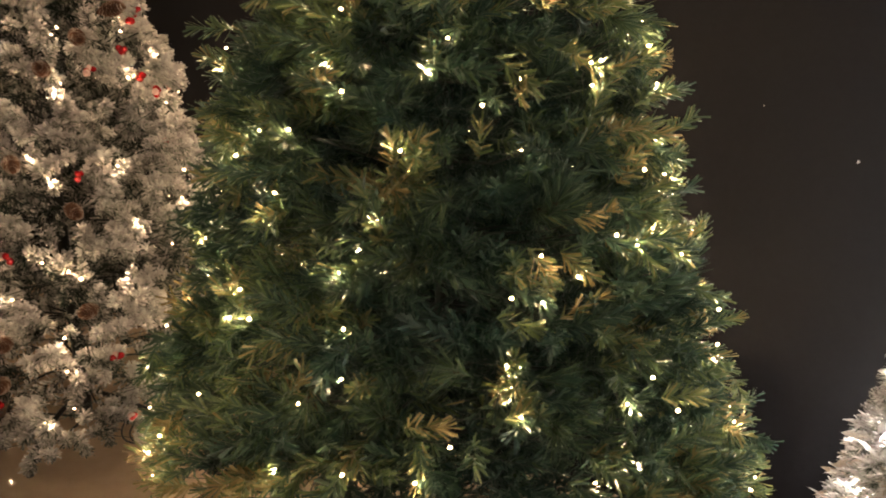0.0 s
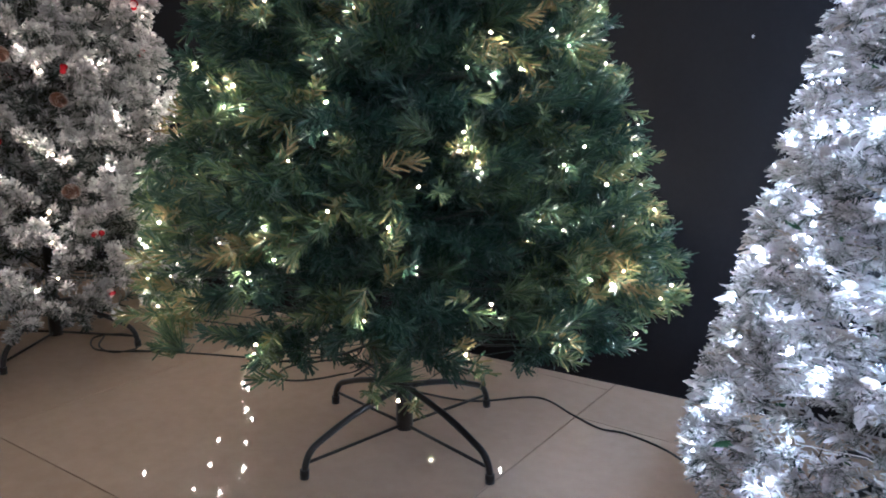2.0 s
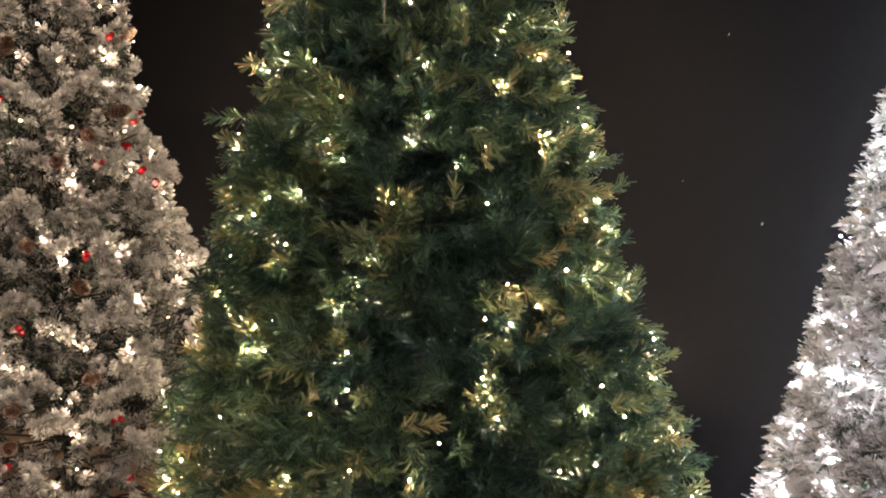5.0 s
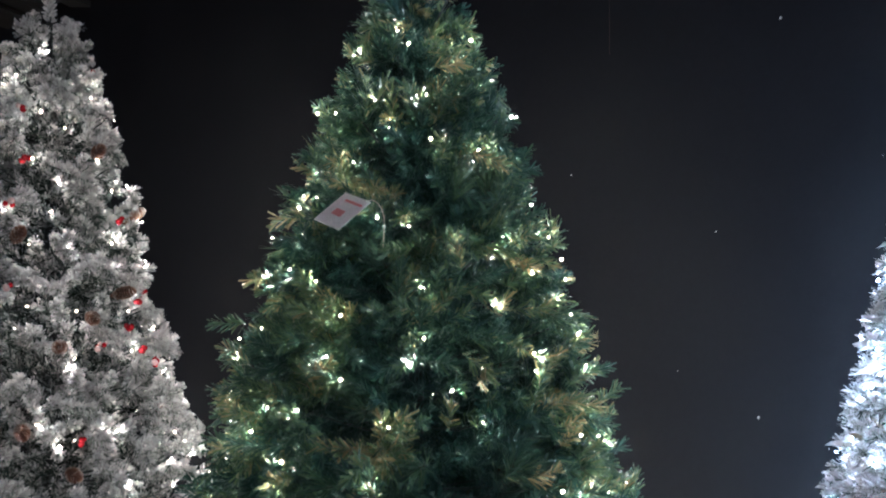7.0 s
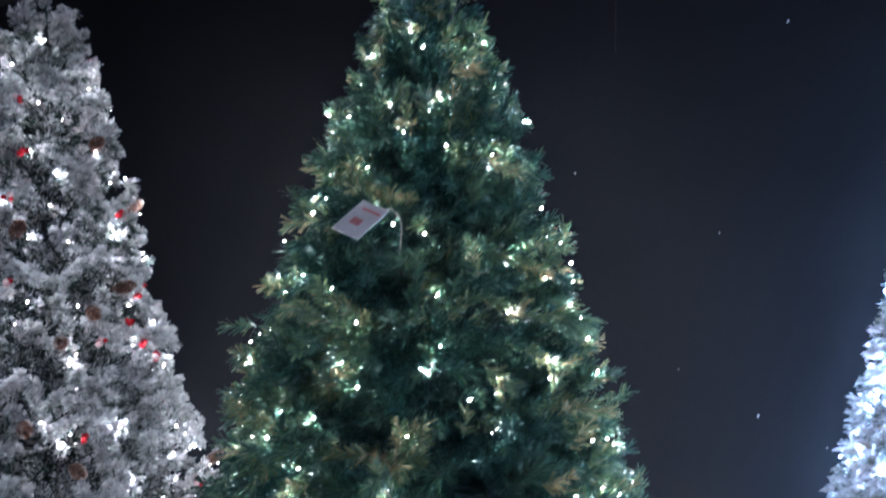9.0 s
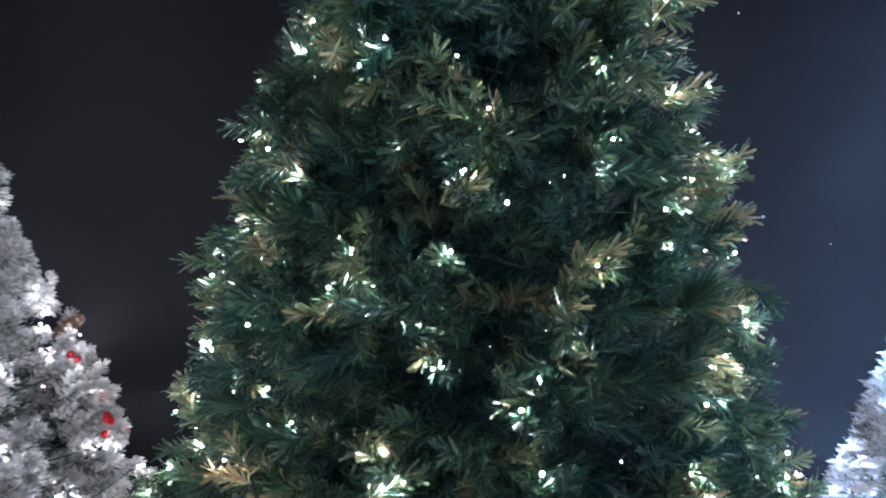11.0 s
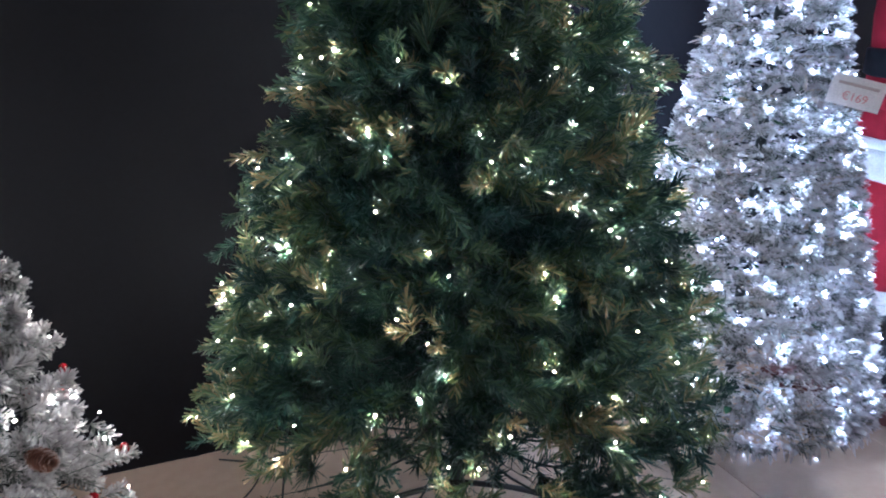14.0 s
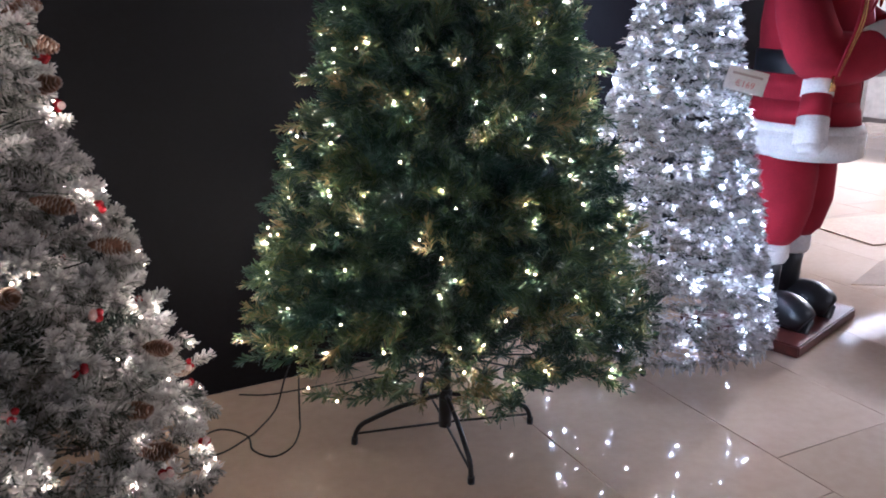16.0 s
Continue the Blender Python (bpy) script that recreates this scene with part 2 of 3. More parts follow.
bm = bmesh.new()
box(bm, -6.5, 10.5, -7.0, 6.0, -0.2, -0.0035)
floor = tagged(new("floor", from_bm("floor", bm, MAT_GROUT)), "polished beige floor tiles with thin dark joints", "floor", kind="structure")

bm = bmesh.new()
box(bm, -6.5, 2.3, WALL_Y, WALL_Y + 0.14, -0.1, 2.7)
wall_north = tagged(new("wall_north", from_bm("wall_north", bm, MAT_WALL)), "plain charcoal painted wall with a few specks", "wall", kind="structure")
for name, dims in (("wall_west", (-6.5, -6.3, -7.0, 0.622)), ("wall_south", (-6.3, 10.5, -7.0, -6.8)), ("wall_east", (10.3, 10.5, -6.8, 6.0)), ("wall_far_north", (2.3, 10.3, 5.8, 6.0)), ("wall_return", (2.16, 2.3, 0.762, 5.8))):
    bm = bmesh.new()
    box(bm, *dims, -0.1, 2.7)
    tagged(new(name, from_bm(name, bm, MAT_PALE)), "pale painted shop wall", "wall", kind="structure")

# ceiling: dark slab with rough weathered boards below it
bm = bmesh.new()
box(bm, -6.5, 10.5, -7.0, 6.0, CEILING_Z + 0.07, CEILING_Z + 0.25, mat=0)
lean = Matrix.Rotation(radians(19), 4, "Z")
for k in range(-34, 46):
    w = 0.13 + 0.05 * rnd.random()
    x = k * 0.235 + rnd.uniform(-0.015, 0.015)
    t = lean @ Matrix.Translation((x, -0.5, CEILING_Z + 0.035)) @ Matrix.Rotation(radians(rnd.uniform(-16, 16)), 4, "Y")
    box(bm, -w / 2, w / 2, -7.5, 7.5, -0.012, 0.012, mat=1, turn=t)
ceiling = tagged(new("ceiling", from_bm("ceiling", bm, MAT_BLACKWOOD, MAT_BOARD)), "black ceiling with rough weathered grey boards", "ceiling", kind="structure")

# small marks on the charcoal wall
marks = [(0.419, 1.083), (0.12, 1.62), (0.68, 1.98), (0.9, 1.62), (0.52, 1.45), (0.62, 0.98), (0.78, 0.92), (1.02, 1.05), (-0.62, 1.9), (0.28, 2.22)]
for k, (x, z) in enumerate(marks):
    bm = bmesh.new()
    bmesh.ops.create_icosphere(bm, subdivisions=1, radius=0.0014 + 0.001 * (k % 3), matrix=Matrix.Translation((x, WALL_Y, z)) @ Matrix.Diagonal((1, 0.5, 1.3, 1)))
    part("speck", bm, MAT_SPECK, wall_north)
bm = bmesh.new()
box(bm, 0.236, 0.2367, WALL_Y - 0.0008, WALL_Y + 0.002, 1.95, 2.13)
part("scratch", bm, MAT_BARK, wall_north)


# an unseen lamp under the ceiling, added to brighten what lies before it
def fill_light(x, y, mat, turn=0.0, long=1.3, wide=0.3, tilt=0.0):
    lamp = thing("fill_light", (x, y, CEILING_Z - 0.06), "unseen ceiling light with a white frame, added to light the shop", "ceiling light", "shop ceiling lights")
    lamp.matrix_basis = pose(x, y, CEILING_Z - 0.06 - wide / 2 * math.sin(radians(tilt)), tilt, 0, turn)
    a, c = long / 2, wide / 2
    bm = bmesh.new()
    for dims in ((-a, a, c, c + 0.03), (-a, a, -c - 0.03, -c), (-a - 0.03, -a, -c - 0.03, c + 0.03), (a, a + 0.03, -c - 0.03, c + 0.03)):
        box(bm, *dims, 0.0, 0.07, 0.003)
    part("frame", bm, MAT_WHITEMETAL, lamp)
    bm = bmesh.new()
    box(bm, -a + 0.002, a - 0.002, -c + 0.002, c - 0.002, 0.012, 0.03)
    part("diffuser", bm, mat, lamp)
    return lamp


# added, out of view: the tilted pair brightens wall and figure
fill_light(3.0, -3.3, MAT_FILL, tilt=50)
fill_light(5.6, -3.0, MAT_FILL, tilt=50)
# added to brighten the floor and background behind the figure
fill_light(4.5, -0.2, MAT_FILL_BRIGHT, 90)
fill_light(6.6, 1.3, MAT_FILL_BRIGHT)
# added for a pale reflection in the tiles
fill_light(8.4, 3.4, MAT_FILL_PANEL)
# added compact source for hard light from the right
fill_light(7.5, 1.9, MAT_FILL_SPOT, 110, 0.4, 0.4, 70)

# ---- trees ----


def frames_for(axis):
    """Two sideways directions for each axis (n, 3)."""
    ref = np.where(np.abs(axis[:, 2:3]) < 0.9, np.array([[0.0, 0, 1]]), np.array([[1.0, 0, 0]]))
    a = np.cross(axis, ref)
    a /= np.linalg.norm(a, axis=1, keepdims=True)
    return a, np.cross(axis, a)


def unit(v):
    return v / np.linalg.norm(v, axis=-1, keepdims=True)


def needle_cloud(base, axis, length, count, size, angle, width, tones, blunt=False, flock=None, pom=0.0):
    """Needles round many twigs: base, axis (n, 3), length (n,); count of needles a twig; size (least, most), angle from the twig
    in degrees (least, most). blunt: flat strips in place of spikes. flock: the tone follows how far a needle looks up."""
    n = len(base)
    s, u = frames_for(axis)
    along = pom * 0.6 + (1 - pom * 0.6) * rng.random((n, count))
    turn, lift = rng.random((n, count)) * 2 * np.pi, np.radians(rng.uniform(*angle, (n, count)))
    lift = lift * (1.15 - 0.45 * along)
    side = np.cos(turn)[..., None] * s[:, None] + np.sin(turn)[..., None] * u[:, None]
    way = np.cos(lift)[..., None] * axis[:, None] + np.sin(lift)[..., None] * side
    way = unit(way + rng.normal(0, 0.09, way.shape))
    root = base[:, None] + axis[:, None] * (along * length[:, None])[..., None]
    far = root + way * rng.uniform(*size, (n, count))[..., None]
    flat = unit(np.cross(way, rng.normal(0, 1, way.shape))) * width
    inner, outer, k = (0.35, 0.5, 4) if blunt else (0.5, 0.1, 4)
    verts = np.stack([root - flat * inner, root + flat * inner, far + flat * outer, far - flat * outer], 2)
    tone = tones[:, None] + rng.normal(0, 0.16, (n, count))
    if flock is not None:
        tone = tone + flock * way[..., 2]
    tone = np.repeat(np.clip(tone, 0, 1)[..., None], k, 2)
    if flock is not None:
        tone[..., :2] = np.clip(tone[..., :2] - 0.3, 0, 1)
    verts = verts.reshape(-1, 3)
    return verts, np.arange(len(verts)).reshape(-1, k), tone.ravel()


def twigs(n, profile, z0, z1, depth, rise, wild=0.25, droop=0.0):
    """Twig ends spread over a cone: places of the ends and the ways they point. profile: radius at a height."""
    zs = np.linspace(z0, z1, 400)
    w = np.array([profile(z) + 0.02 for z in zs])
    cum = np.cumsum(w) / w.sum()
    z = np.interp((np.arange(n) + rng.random(n)) / n, cum, zs)
    a = rng.random(n) * 2 * np.pi
    r = np.array([profile(v) for v in z])
    r = np.maximum(r * (1 - depth * rng.random(n) ** 1.6) + rng.normal(0, 0.012, n), 0.004)
    end = np.stack([r * np.cos(a), r * np.sin(a), z], 1)
    axis = np.stack([np.cos(a), np.sin(a), rise + rng.normal(0, wild, n) - droop * np.clip((0.5 - z) / 0.4, 0, 1)], 1)
    axis[:, :2] += rng.normal(0, wild, (n, 2))
    top = np.clip((z - (z1 - 0.15)) / 0.15, 0, 1)
    axis[:, 2] += 2.0 * top
    return end, unit(axis)


def boughs(n, profile, z0, z1, depth, rise, twig, fan=0.1, droop=0.0, side=4, spin=0.45):
    """Twigs in flat sprays: each bough ends in one twig and bears pairs of others. Gives ends, ways, lengths and the bough of each."""
    end, axis = twigs(n, profile, z0, z1, depth, rise, 0.16, droop)
    s, u = frames_for(axis)
    slots = [(0.0, 0.0)] + [(-fan * (0.35 + 0.75 * k), sgn) for k in range(side) for sgn in (-1, 1)]
    ends, ways, owner = [], [], []
    roll = rng.normal(0, spin, n)
    flat = np.cos(roll)[:, None] * s + np.sin(roll)[:, None] * u
    over = np.cross(axis, flat)
    for back, sgn in slots:
        k = unit(axis * rng.uniform(0.75, 1.1, (n, 1)) + flat * sgn * rng.uniform(0.55, 1.0, (n, 1)) + over * rng.normal(0.05, 0.28, (n, 1)))
        ends.append(end + axis * (back + rng.normal(0, 0.01, (n, 1))) + k * (twig[1] * 0.9 * abs(sgn)))
        ways.append(k)
        owner.append(np.arange(n))
    ends, ways, owner = np.concatenate(ends), np.concatenate(ways), np.concatenate(owner)
    return ends, ways, rng.uniform(*twig, len(ends)), owner


def stand(parent, radius, angles, top=0.14, rod=0.008):
    """A folding stand: four bent legs, each with a thin brace."""
    bm = bmesh.new()
    tube(bm, [(0, 0, 0.03), (0, 0, top + 0.02)], 0.021, 16)
    base = part("stand", bm, MAT_STAND, parent, "black folding steel stand")
    for a in angles:
        c, s = math.cos(radians(a)), math.sin(radians(a))
        bm = bmesh.new()
        line = [(0.015, top), (radius * 0.5, top * 0.8), (radius * 0.82, top * 0.56), (radius * 0.93, top * 0.44), (radius * 0.985, top * 0.25), (radius, 0.0)]
        tube(bm, curve_points([(c * r, s * r, z) for r, z in line], 5), rod, 8)
        tube(bm, [(c * radius * 0.997, s * radius * 0.997, 0.022), (c * radius, s * radius, 0.0)], rod * 1.35, 8)
        leg = part("leg", bm, MAT_STAND, base)
        bm = bmesh.new()
        tube(bm, [(c * 0.015, s * 0.015, 0.04), (c * radius * 0.96, s * radius * 0.96, 0.035)], rod * 0.5, 6)
        part("brace", bm, MAT_STAND, leg)
    return base


def light_string(parent, profile, z0, z1, count, turns, inset, mat, size, wire_mat, power, tint, jitter=0.035):
    """Lit bulbs on one wire that winds up the tree."""
    f = (np.arange(count) + 0.5) / count
    zs = np.linspace(z0, z1, 300)
    w = np.array([profile(z) + 0.03 for z in zs])
    z = np.interp(f, np.cumsum(w) / w.sum(), zs) + rng.normal(0, jitter, count)
    z = np.clip(z, z0 - 0.02, z1 + 0.02)
    a = np.cumsum(np.full(count, turns * 2 * np.pi / count) * rng.uniform(0.65, 1.35, count))
    r = np.array([max(profile(v), 0.02) for v in z])
    r = np.maximum(r - rng.uniform(*inset, count), 0.012)
    p = np.stack([r * np.cos(a), r * np.sin(a), z], 1)
    bm = bmesh.new()
    pts = [Vector(q) * 1.0 for q in p]
    line = []
    for q, s in zip(pts, pts[1:]):
        m = (q + s) / 2
        sag = 0.8 if m.to_2d().length > 0.05 else 1.0
        line += [Vector((q.x * 0.96, q.y * 0.96, q.z - 0.008)), Vector((m.x * sag, m.y * sag, m.z - 0.02))]
    tube(bm, line, 0.0011, 3)
    string = part("light_string", bm, wire_mat, parent, "string of lit bulbs on a thin wire")
    bm = bmesh.new()
    bmesh.ops.create_icosphere(bm, subdivisions=2, radius=size * 0.9)
    me = from_bm("bulb", smooth(bm), mat)
    glow = bpy.data.lights.new("bulb_light", "POINT")
    glow.energy, glow.color, glow.shadow_soft_size = power, tint, size
    for q in p:
        ob = part("bulb", me, None, string, at=tuple(q))
        ob.scale = [rnd.uniform(0.7, 1.15)] * 3
        part("bulb_light", glow, None, string, at=tuple(Vector(q) + Vector((q[0], q[1], 0)).normalized() * size * 2.2))
    return p


def bulb_tips(p, count, reach=0.02):
    """Twigs that the bulbs are clipped to: where they begin, and which way they point."""
    a = np.arctan2(p[:, 1], p[:, 0])
    out = np.stack([np.cos(a), np.sin(a), np.full(len(p), 0.25)], 1)
    base, way = [], []
    for _ in range(count):
        w = out + rng.normal(0, 0.55, out.shape)
        w[:, 2] = np.where(p[:, 2] < 0.45, np.abs(w[:, 2]) * 0.4, w[:, 2])
        w = unit(w)
        base.append(p - w * rng.uniform(0.04, 0.06, (len(p), 1)) + rng.normal(0, reach, out.shape) - out * 0.008)
        way.append(w)
    return np.concatenate(base), np.concatenate(way)


def branches(parent, profile, tiers, mat, reach=0.82):
    """Bare rods from the pole towards the twigs."""
    for z in tiers:
        r = profile(z) * reach
        k = max(5, int(16 * r / 0.5))
        a0 = rnd.random() * 6.3
        for i in range(k):
            a = a0 + 2 * math.pi * i / k + rnd.uniform(-0.12, 0.12)
            bm = bmesh.new()
            path = [(0.012 * math.cos(a), 0.012 * math.sin(a), z - 0.06), (0.5 * r * math.cos(a), 0.5 * r * math.sin(a), z - 0.04), (r * math.cos(a), r * math.sin(a), z + 0.02)]
            tube(bm, path, [0.0035, 0.003, 0.002], 4)
            part("branch", bm, mat, parent)


def join_arrays(chunks):
    verts, faces, tones, k = [], [], [], 0
    for v, f, t in chunks:
        verts.append(v)
        faces.append(f + k)
        tones.append(t)
        k += len(v)
    return np.concatenate(verts), np.concatenate(faces), np.concatenate(tones)


def table(*rows):
    zs, rs = zip(*rows)
    return lambda z: float(np.interp(z, zs, rs))


# -- the green tree --
GREEN_R = table((0.2, 0.5), (0.26, 0.585), (0.32, 0.605), (0.5, 0.59), (0.7, 0.53), (0.9, 0.46), (1.17, 0.38), (1.37, 0.325), (1.69, 0.205), (1.9, 0.125), (2.02, 0.08), (2.12, 0.045), (2.2, 0.015))
green = thing("christmas_tree", (0, 0, 0), "tall green artificial Christmas tree with lit string lights", "christmas tree")
bm = bmesh.new()
tube(bm, [(0, 0, 0.035), (0, 0, 1.2), (0, 0, 2.1)], [0.017, 0.017, 0.008], 12)
part("trunk", bm, MAT_TRUNK, green)
stand(green, 0.292, (-105.8, -15.8, 74.2, 164.2))
branches(green, GREEN_R, [0.34 + 0.145 * k for k in range(12)], MAT_TRUNK)
green_bulbs = light_string(green, GREEN_R, 0.38, 2.14, 330, 24, (-0.025, 0.05), MAT_BULB_WARM, 0.003, MAT_WIRE, 0.155, (1.0, 0.73, 0.43), 0.045)
chunks = []
# tips that bear the bulbs, in a lighter tone that paints their glow
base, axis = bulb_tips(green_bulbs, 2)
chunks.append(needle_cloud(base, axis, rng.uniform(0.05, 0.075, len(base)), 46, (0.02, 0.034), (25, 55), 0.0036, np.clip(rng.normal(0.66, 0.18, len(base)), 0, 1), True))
# short bristly tips in sprays
SPRAYS = 400
end, axis, ln, owner = boughs(SPRAYS, GREEN_R, 0.36, 2.17, 0.3, 0.25, (0.06, 0.1), 0.07, 0.0, 3)
far = np.hypot(end[:, 0], end[:, 1])
low = np.minimum(end[:, 2], (end - axis * ln[:, None])[:, 2])
keep = low > 0.3 + 0.05 * rng.random(len(end)) - 0.04 * (far < 0.3)
keep &= far < np.array([GREEN_R(max(z, 0.3)) for z in end[:, 2]]) * 1.03 + 0.025
end, axis, ln, owner = end[keep], axis[keep], ln[keep], owner[keep]
spray_tone = np.clip(rng.normal(0.26, 0.22, SPRAYS), 0, 0.7)
spray_tone[rng.random(SPRAYS) < 0.08] = 0.8
tones = np.clip(spray_tone[owner] + rng.normal(0, 0.07, len(owner)), 0, 1)
chunks.append(needle_cloud(end - axis * ln[:, None], axis, ln, 62, (0.02, 0.034), (28, 55), 0.0038, tones, True))
# long soft pine bursts
end, axis = twigs(210, GREEN_R, 0.4, 2.12, 0.14, 0.3, 0.4, 0.0)
ln = rng.uniform(0.05, 0.075, len(end))
tones = np.clip(rng.normal(0.4, 0.12, len(end)), 0, 1)
chunks.append(needle_cloud(end - axis * (ln[:, None] + 0.045), axis, ln, 110, (0.045, 0.075), (8, 58), 0.0032, tones, pom=0.75))
burst_end, burst_axis = end - axis * 0.03, axis
# a few tips that hang down round the stand
end, axis = twigs(16, lambda z: 0.22, 0.27, 0.36, 0.7, -0.6, 0.3)
ln = rng.uniform(0.07, 0.1, len(end))
chunks.append(needle_cloud(end - axis * ln[:, None], axis, ln, 80, (0.025, 0.04), (20, 50), 0.0026, np.full(len(end), 0.25), True))
# inner tips that close the view to the pole, in a dark tone that paints the inner shade
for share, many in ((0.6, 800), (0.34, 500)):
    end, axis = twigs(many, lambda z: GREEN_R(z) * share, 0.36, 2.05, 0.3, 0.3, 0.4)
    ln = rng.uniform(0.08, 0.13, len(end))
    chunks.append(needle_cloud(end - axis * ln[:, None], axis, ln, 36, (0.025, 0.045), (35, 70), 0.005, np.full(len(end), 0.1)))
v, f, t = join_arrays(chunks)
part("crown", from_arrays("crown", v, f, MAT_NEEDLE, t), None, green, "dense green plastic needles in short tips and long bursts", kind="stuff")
# brown twig ends in the middle of the bursts
bm = bmesh.new()
for e, a in list(zip(burst_end, burst_axis)):
    bmesh.ops.create_cone(bm, segments=5, radius1=0.005, radius2=0.002, depth=0.02, cap_ends=True, matrix=Matrix.Translation(Vector(e - a * 0.016)) @ Vector(a).to_track_quat("Z", "Y").to_matrix().to_4x4())
part("twig_end", bm, MAT_BARK, green, "small brown twig ends", kind="stuff")

# -- the flocked tree with berries --
BERRY_R = table((0.1, 0.5), (0.2, 0.62), (0.37, 0.63), (0.6, 0.535), (0.9, 0.425), (1.31, 0.31), (1.71, 0.22), (2.0, 0.135), (2.14, 0.07), (2.27, 0.012))
berry = thing("christmas_tree", (-1.37, -0.03, 0), "snowy flocked artificial Christmas tree with berries and pine cones", "christmas tree")
bm = bmesh.new()
tube(bm, [(0, 0, 0.035), (0, 0, 1.2), (0, 0, 2.15)], [0.017, 0.017, 0.008], 12)
part("trunk", bm, MAT_TRUNK, berry)
stand(berry, 0.28, (-64, 26, 116, 206))
branches(berry, BERRY_R, [0.3 + 0.15 * k for k in range(12)], MAT_TRUNK)
berry_bulbs = light_string(berry, BERRY_R, 0.25, 2.16, 250, 19, (-0.015, 0.045), MAT_BULB_WARM, 0.003, MAT_WIRE, 0.155, (1.0, 0.73, 0.43), 0.045)
chunks = []
LOBES = 560
end, axis, ln, owner = boughs(LOBES, BERRY_R, 0.18, 2.14, 0.34, 0.2, (0.045, 0.065), 0.05, 0.25, 2, 1.3)
keep = np.hypot(end[:, 0], end[:, 1]) < np.array([BERRY_R(max(z, 0.2)) for z in end[:, 2]]) * 0.99 + 0.02
end, axis, ln, owner = end[keep], axis[keep], ln[keep], owner[keep]
lobe_tone = np.clip(rng.normal(0.8, 0.15, LOBES), 0.3, 1.0)
tones = np.clip(lobe_tone[owner] + rng.normal(0, 0.08, len(owner)), 0.1, 0.95)
# bottle-brush tips with a rounded end
chunks.append(needle_cloud(end - axis * ln[:, None], axis, ln * 0.9, 96, (0.017, 0.026), (50, 82), 0.0038, tones, True, 0.3))
chunks.append(needle_cloud(end - axis * 0.014, axis, np.full(len(end), 0.008), 30, (0.014, 0.023), (5, 85), 0.0038, tones, True, 0.3))
base, axis = bulb_tips(berry_bulbs, 1)
chunks.append(needle_cloud(base, axis, np.full(len(base), 0.045), 80, (0.015, 0.024), (45, 80), 0.0038, np.full(len(base), 0.75), True, 0.3))
top_axis = np.array([[0.05, 0, 1.0]] * 3) + rng.normal(0, 0.04, (3, 3))
chunks.append(needle_cloud(np.array([[0, 0, 2.13]] * 3), unit(top_axis), np.full(3, 0.13), 120, (0.018, 0.028), (35, 62), 0.004, np.full(3, 0.75), True, 0.2))
end, axis = twigs(1300, lambda z: BERRY_R(z) * 0.7, 0.24, 2.05, 0.5, 0.3, 0.4)
ln = rng.uniform(0.08, 0.12, len(end))
chunks.append(needle_cloud(end - axis * ln[:, None], axis, ln, 40, (0.02, 0.03), (35, 65), 0.005, rng.uniform(0.25, 0.65, len(end)), True, 0.25))
v, f, t = join_arrays(chunks)
part("crown", from_arrays("crown", v, f, MAT_FLOCK, t), None, berry, "white flocked needles with green showing through", kind="stuff")


def berry_sprig(parent, at, frost):
    bm = bmesh.new()
    for i in range(4):
        o = Vector((rnd.uniform(-1, 1), rnd.uniform(-1, 1), rnd.uniform(-0.8, 0.8))).normalized() * 0.0105
        bmesh.ops.create_uvsphere(bm, u_segments=8, v_segments=6, radius=rnd.uniform(0.0075, 0.0095), matrix=Matrix.Translation(o))
    me = from_bm("berry_sprig", smooth(bm), MAT_BERRY, MAT_FROSTBERRY)
    for k, p in enumerate(me.polygons):
        p.material_index = 1 if (k // 48) in frost else 0
    return part("berry_sprig", me, None, parent, "cluster of red berries, some frosted", at=at)


def cone_mesh():
    verts, faces, tones = [], [], []
    rows = 11
    for i in range(rows):
        f = i / (rows - 1)
        r = 0.017 * math.sin(math.pi * (0.12 + 0.8 * (1 - f))) ** 0.7
        for k in range(8):
            a = 2 * math.pi * (k + 0.5 * (i % 2)) / 8
            c, s = math.cos(a), math.sin(a)
            z = -0.036 + 0.072 * f
            w = 0.42 * r + 0.002
            q = len(verts)
            verts += [(c * r * 0.4 - s * w * 0.5, s * r * 0.4 + c * w * 0.5, z - 0.006), (c * r * 0.4 + s * w * 0.5, s * r * 0.4 - c * w * 0.5, z - 0.006), (c * r * 1.1 + s * w, s * r * 1.1 - c * w, z + 0.004), (c * r * 1.18, s * r * 1.18, z + 0.007), (c * r * 1.1 - s * w, s * r * 1.1 + c * w, z + 0.004)]
            faces.append([q, q + 1, q + 2, q + 3, q + 4])
            frost = rnd.random() * 0.5
            tones += [0.1, 0.1, 0.5 + frost, 0.6 + frost, 0.5 + frost]
    return from_arrays("pine_cone", np.array(verts), np.array(faces), MAT_CONE, np.array(tones))


cones = [cone_mesh() for _ in range(3)]
for k in range(60):
    z = 0.3 + 1.8 * (1 - math.sqrt(1 - (k + rnd.random()) / 60))
    a = rnd.random() * 2 * math.pi if k % 2 else rnd.uniform(-2.2, 0.6)
    r = BERRY_R(z) * rnd.uniform(0.95, 1.0)
    berry_sprig(berry, (r * math.cos(a), r * math.sin(a), z), {0, 2} if k % 3 == 0 else {1} if k % 3 == 1 else set())
